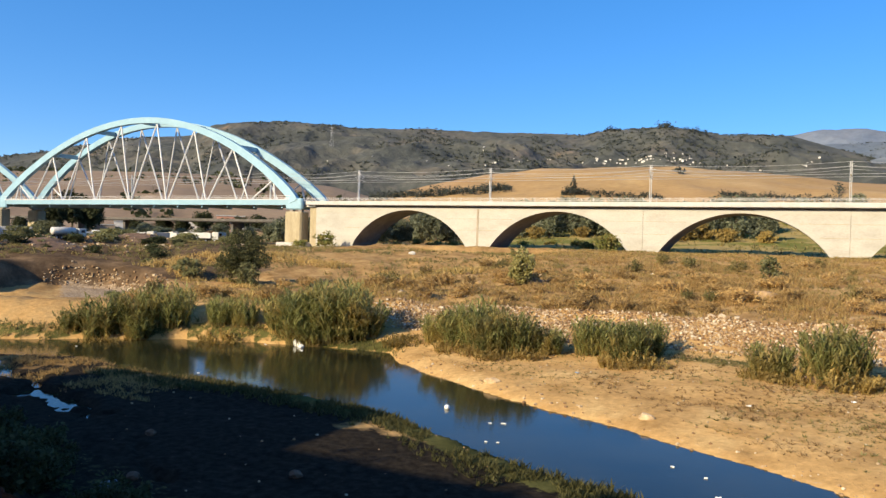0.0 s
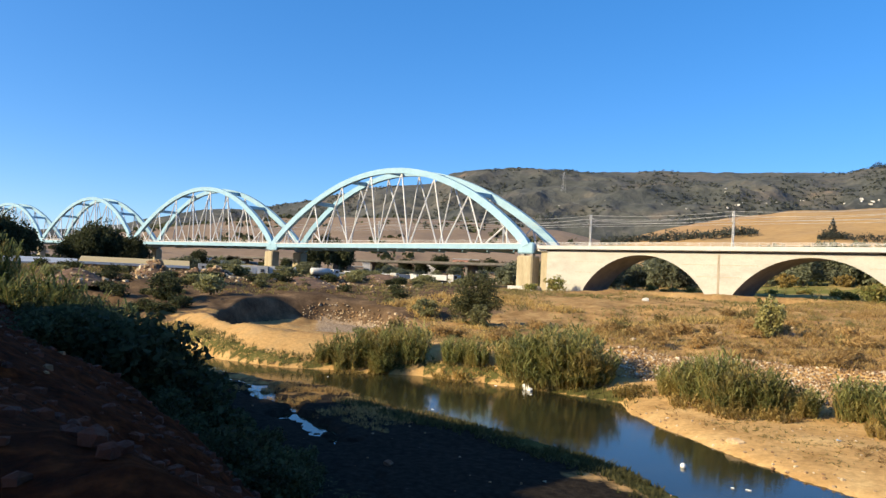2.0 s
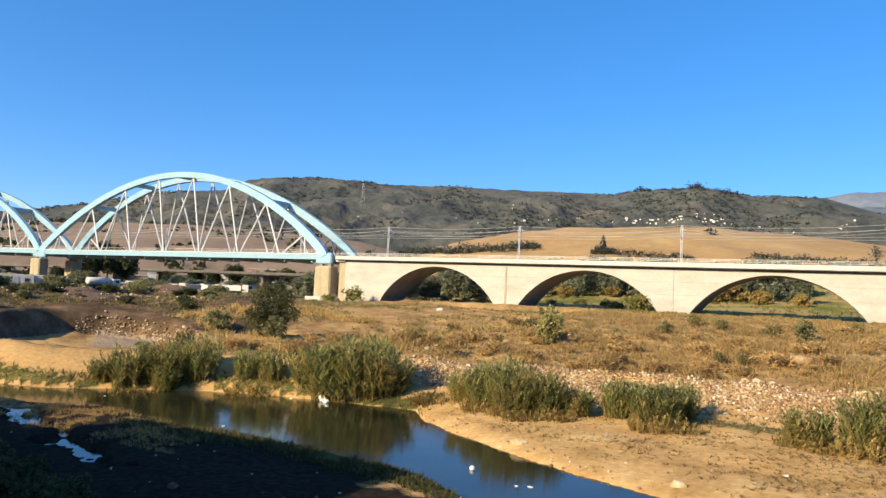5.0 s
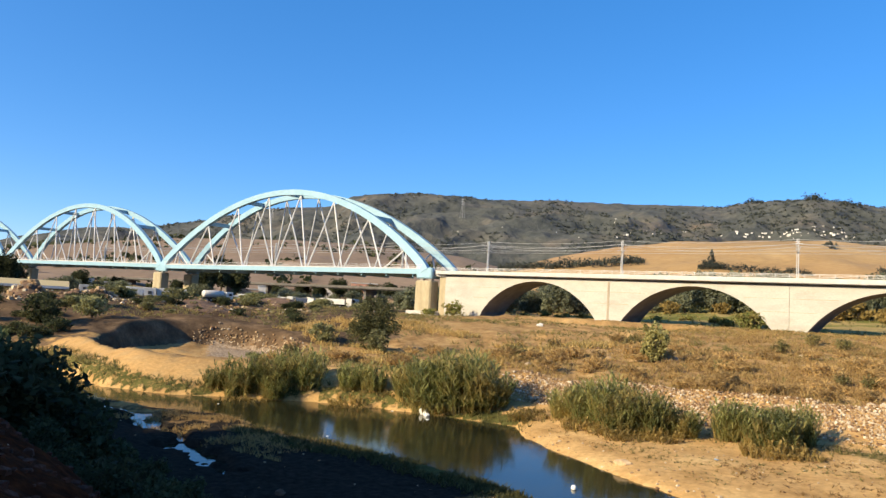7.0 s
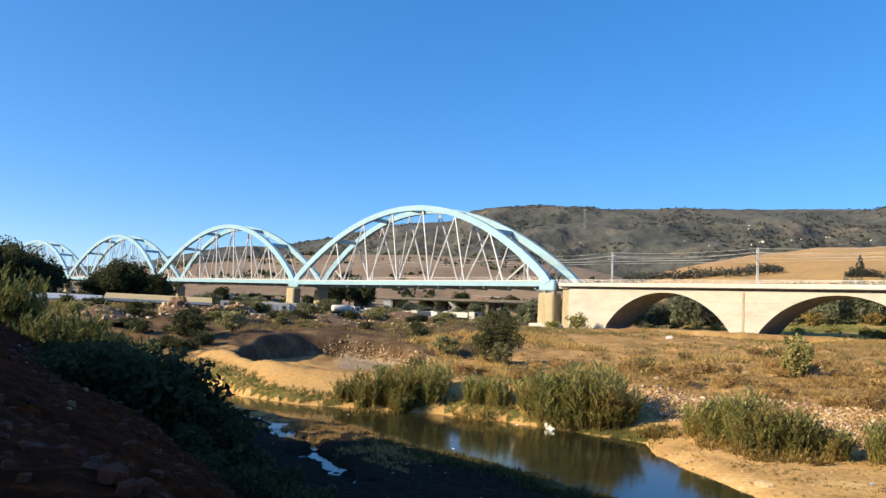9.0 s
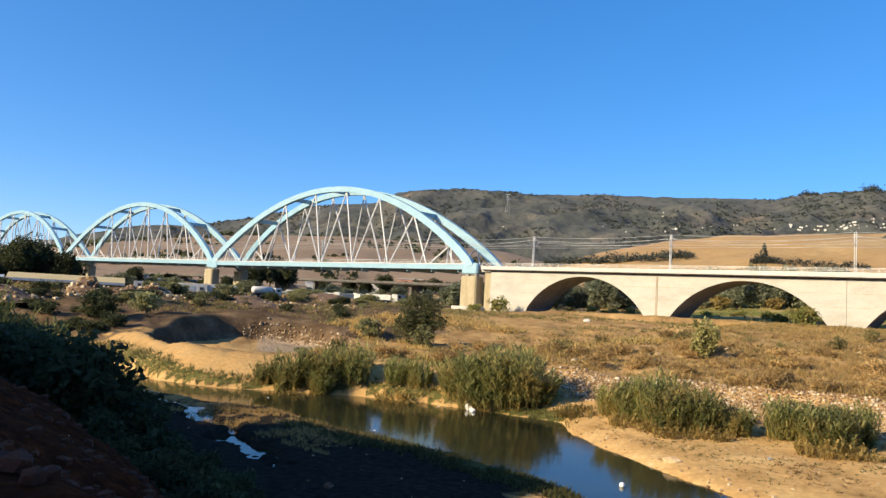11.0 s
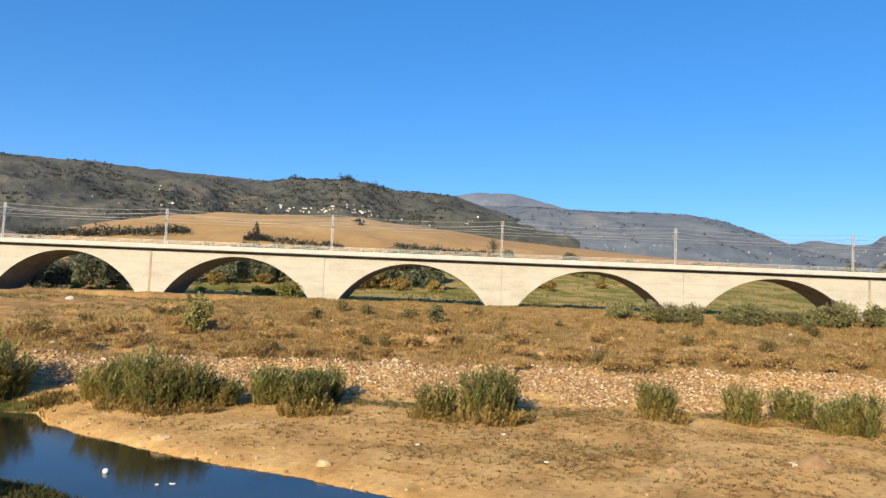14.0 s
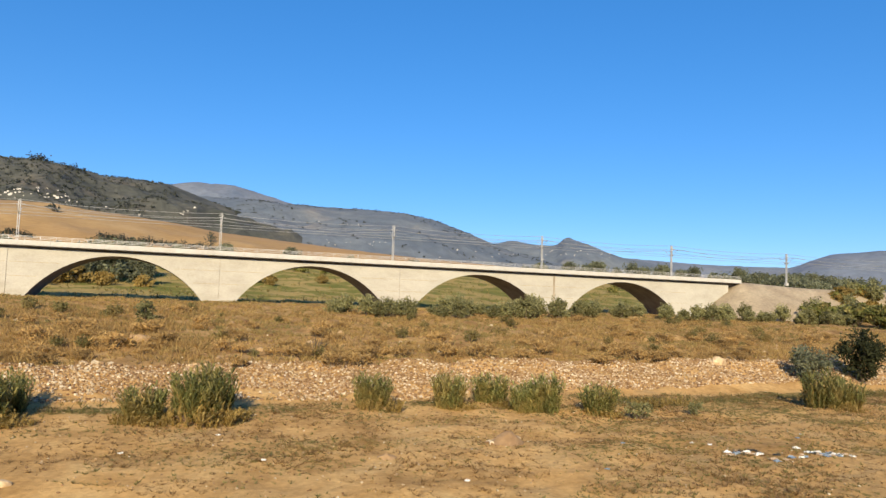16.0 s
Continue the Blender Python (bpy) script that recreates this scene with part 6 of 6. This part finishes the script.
part("parapet", boxes((-620, -175, 235.6, 236.0, 15.0, 16.0)), SHADOWED_CONCRETE, road)
for i in range(13):
    x = -192 - i * 34
    part("pillar", boxes((x - 0.7, x + 0.7, 238, 245, 4, 14.696)), SHADOWED_CONCRETE, road)
for az, r, w, h, wall, lab in ((43.6, 400, 14, 8, WALL_PINK, "pink house among trees behind the bridge"), (46.4, 420, 12, 6, WALL_WHITE, HOUSE_LABEL), (57.0, 410, 14, 6, WALL_TAN, "tan house behind the bridge"), (61.5, 400, 12, 5, WALL_WHITE, HOUSE_LABEL), (50.8, 430, 13, 6, WALL_WHITE, HOUSE_LABEL), (41.3, 330, 16, 5, WALL_TAN, "low tan building behind the bridge"), (52.3, 420, 10, 5, WALL_TAN, "tan house behind the bridge"), (63.8, 420, 11, 6, WALL_WHITE, HOUSE_LABEL)):
    house(at_polar(az, r), w, 9, h, az, wall, lab)

# ---- stones, litter and small things ----
g5 = np.random.default_rng(12)


def strewn(name, label, n, accept, box_xy, size, material, seed, category="stones"):
    g = np.random.default_rng(seed)
    x, y = g.uniform(box_xy[0], box_xy[1], n), g.uniform(box_xy[2], box_xy[3], n)
    ok = accept(x, y, g)
    x, y = x[ok], y[ok]
    ob = stone_field(name, np.stack([x, y, land(x, y) + 0.02], 1), g.uniform(0.3, 1.0, len(x)) ** 2 * size, label, material, None, seed)
    ob["category"] = category
    return ob


strewn("mound_rubble", "red earth clods on the near bank", 2600, lambda x, y, g: (y < np.interp(x, *BERM_Y) + 2.0) & (y > 0.5), (-75, -6, 0, 16), 0.27, CLOD, 401)
strewn("mound_stones", "pale stones on the near bank", 70, lambda x, y, g: (y < np.interp(x, *BERM_Y) + 3) & (y > 0.5), (-75, -8, 2, 18), 0.2, STONE_MIX, 402)
strewn("bar_stones", "pebbles and stones on the gravel bar", 160, lambda x, y, g: (y < np.interp(x, *NEAR_SHORE) - 0.2) & (y > np.interp(x, *BERM_Y) + 6), (-50, 0, 12, 34), 0.13, STONE_MIX, 403)
strewn("shore_stones", "pale stones along the sandy shore", 2600, lambda x, y, g: (np.abs(y - np.interp(x, *FAR_SHORE) - 0.9) < 0.9) & (x > -28), (-28, 14, 20, 48), 0.2, STONE_MIX, 404)
strewn("flat_stones", "small stones strewn over the sandy flat", 6500, lambda x, y, g: (y > np.interp(x, *FAR_SHORE) + 2) & (y < np.interp(x, *TOE)), (-26, 75, 18, 60), 0.12, STONE_MIX, 405)
strewn("yard_debris", "broken rubble and scrap strewn over the yard", 3200, lambda x, y, g: (np.hypot(x, y) > 128) & (-x / y > 0.8) & (fbm(x / 12, y / 12, 3, 62) > -0.1), (-210, -90, 42, 135), 0.9, STONE_MIX, 407)
strewn("terrace_stones", "pale stones on the terrace", 900, lambda x, y, g: (y > above(x)) & (fbm(x / 7, y / 7, 3, 61) > 0.1), (-45, 80, 62, 100), 0.7, STONE_MIX, 406)


def boulder(name, at, size, label, seed, material=STONE, category="boulder"):
    g = np.random.default_rng(seed)
    bm = bmesh.new()
    bmesh.ops.create_icosphere(bm, subdivisions=2, radius=1)
    for v in bm.verts:
        n = noise.noise(v.co * 1.3 + Vector((seed, 0, 0))) * 0.35
        v.co = Vector((v.co.x * size[0], v.co.y * size[1], v.co.z * size[2])) * (1 + n)
    ob = part(name, bm, material, None)
    ob.location = at
    return tagged(ob, label, category)


boulder("boulder", spot(10.3, 38.0, 0.05), (0.55, 0.45, 0.3), "pale hump of earth on the sandy flat", 1, EARTH)
boulder("boulder", spot(-4.6, 77.2, -0.1), (1.7, 1.1, 0.7), "large pale rock on the dry terrace", 2, EARTH)
boulder("boulder", spot(12.5, 79.0, -0.1), (0.5, 0.5, 0.4), "pale rock on the dry terrace", 3)
boulder("boulder", spot(56.0, 67.0, -0.1), (0.9, 0.7, 0.6), "pale rock at the top of the stone bank", 4)
boulder("boulder", spot(-0.2, 49.4, -0.1), (0.6, 0.4, 0.35), "pale clod of earth at the foot of the reeds", 5, EARTH)
boulder("boulder", spot(-16.5, 20.9, -0.1), (0.26, 0.22, 0.15), "stone in the shade of the bank", 6, DARK_EARTH)
boulder("boulder", spot(-25.2, 22.0, -0.1), (0.26, 0.22, 0.15), "stone in the shallow channel", 7, DARK_EARTH)
boulder("boulder", spot(-21.0, 17.6, -0.1), (0.26, 0.22, 0.15), "stone in the shade of the bank", 8, DARK_EARTH)
boulder("boulder", spot(-7.4, 37.2, -0.05), (0.42, 0.3, 0.22), "pale stone at the water's edge", 9)
boulder("boulder", spot(-17.6, 41.4, -0.05), (0.5, 0.34, 0.25), "pale stone at the water's edge", 10)
boulder("boulder", spot(-68.1, 119.5, -0.2), (0.7, 0.4, 0.4), "pale concrete block in the dry grass", 11, DECK_WHITE, "block")
bm = bmesh.new()
bmesh.ops.create_uvsphere(bm, u_segments=14, v_segments=9, radius=0.15)
ball = part("ball", bm, LITTER_WHITE, None, smooth=True)
ball.location = (-17.45, 34.85, 0.07)
tagged(ball, "white ball floating on the river", "ball")


def rag(name, at, size, material, seed, label):
    """A crumpled piece of litter."""
    bm = bmesh.new()
    bmesh.ops.create_grid(bm, x_segments=6, y_segments=6, size=0.5)
    for v in bm.verts:
        n = noise.noise_vector(v.co * 3.1 + Vector((seed * 3.7, 0, 0)))
        v.co = Vector((v.co.x * size[0] + n.x * 0.12 * size[0], v.co.y * size[1] + n.y * 0.12 * size[1], abs(n.z) * size[2]))
    bmesh.ops.solidify(bm, geom=bm.faces[:], thickness=0.02)
    ob = part(name, bm, material, None)
    ob.location = at
    return tagged(ob, label, "litter", "litter")


boulder("foam_block", (-38.0, 47.9, 0.18), (0.42, 0.3, 0.36), "broken block of white foam at the waterline", 21, LITTER_WHITE, "litter")
boulder("foam_block", (-37.3, 47.5, 0.08), (0.3, 0.25, 0.16), "small piece of white foam at the waterline", 22, LITTER_WHITE, "litter")
WATER_LITTER = "white litter floating on the river"
for i, (x, y) in enumerate(((-14.2, 33.2), (-13.6, 33.5), (-13.0, 30.0), (-12.5, 30.2), (-5.0, 30.8), (-3.6, 30.0), (-2.9, 27.9), (0.2, 27.6), (-36.0, 46.0), (-40.5, 46.9), (-51.0, 37.2), (-35.4, 34.6), (-44.6, 33.9))):
    rag("litter", (x, y, 0.02 if y > np.interp(x, *NEAR_SHORE) else height(x, y)), (g5.uniform(0.10, 0.26), 0.10, 0.06), LITTER_WHITE, i, WATER_LITTER)
for i in range(46):
    x, y = (31.9 + g5.normal() * 0.8, 35.4 + g5.normal() * 0.5) if i < 16 else (35.6 + g5.normal() * 1.6, 34.0 + g5.normal() * 0.5)
    rag("litter", spot(x, y, -0.02), (g5.uniform(0.2, 0.5), g5.uniform(0.2, 0.4), 0.22), (LITTER_WHITE, LITTER_BLUE, WALL_TAN, RUBBER)[i % 4], 50 + i, "crumpled rubbish dumped on the sandy flat")
for i, (x, y) in enumerate(((-13.4, 45.2), (31.0, 37.8), (30.3, 38.6), (25.5, 39.0), (4.0, 38.5), (2.0, 45.0), (38.6, 38.5), (40.0, 39.5), (13.0, 33.0), (21.0, 33.5), (-3.0, 42.0))):
    rag("litter", spot(x, y, -0.02), (0.25, 0.2, 0.13), LITTER_BLUE if i % 3 == 0 else LITTER_WHITE, 120 + i, "scrap of plastic on the sandy flat")
boulder("plastic_bag", spot(-20.4, 16.2, -0.15), (0.4, 0.3, 0.25), "blue plastic bag in the shade of the bank", 31, LITTER_BLUE, "litter")

# ---- tower crane far beyond the trees ----
crane = thing("tower_crane", at_polar(86.0, 300), "red lattice tower crane beyond the dark trees", "crane")
tz = 9 + 300 * math.tan(radians(5.75)) - height(*at_polar(86.0, 300)[:2])
bm = bmesh.new()
for a, b in ((-0.8, -0.8), (0.8, -0.8), (0.8, 0.8), (-0.8, 0.8)):
    tube(bm, (a, b, -1), (a, b, tz), 0.12, seg=4)
for i in range(int(tz / 2)):
    tube(bm, (-0.8, -0.8, i * 2), (0.8, -0.8, i * 2 + 2), 0.07, seg=4)
CRANE_RED = surface("red_crane_paint", ((0.3, (0.45, 0.12, 0.08)), (0.7, (0.58, 0.20, 0.14))), 0.6, 0.5)
part("tower", bm, CRANE_RED, crane)
way = Vector(at_polar(79.4, 300)) - Vector(at_polar(86.0, 300))
way.z = 0
bm = bmesh.new()
tube(bm, (0, 0, tz), tuple(way + Vector((0, 0, tz))), 0.12, seg=4)
tube(bm, (0, 0, tz + 1.4), tuple(way + Vector((0, 0, tz + 0.2))), 0.12, seg=4)
for i in range(16):
    p = way * (i / 16) + Vector((0, 0, tz))
    tube(bm, p, way * ((i + 0.5) / 16) + Vector((0, 0, tz + 1.4 * (1 - i / 16))), 0.07, seg=4)
part("jib", bm, CRANE_RED, crane)
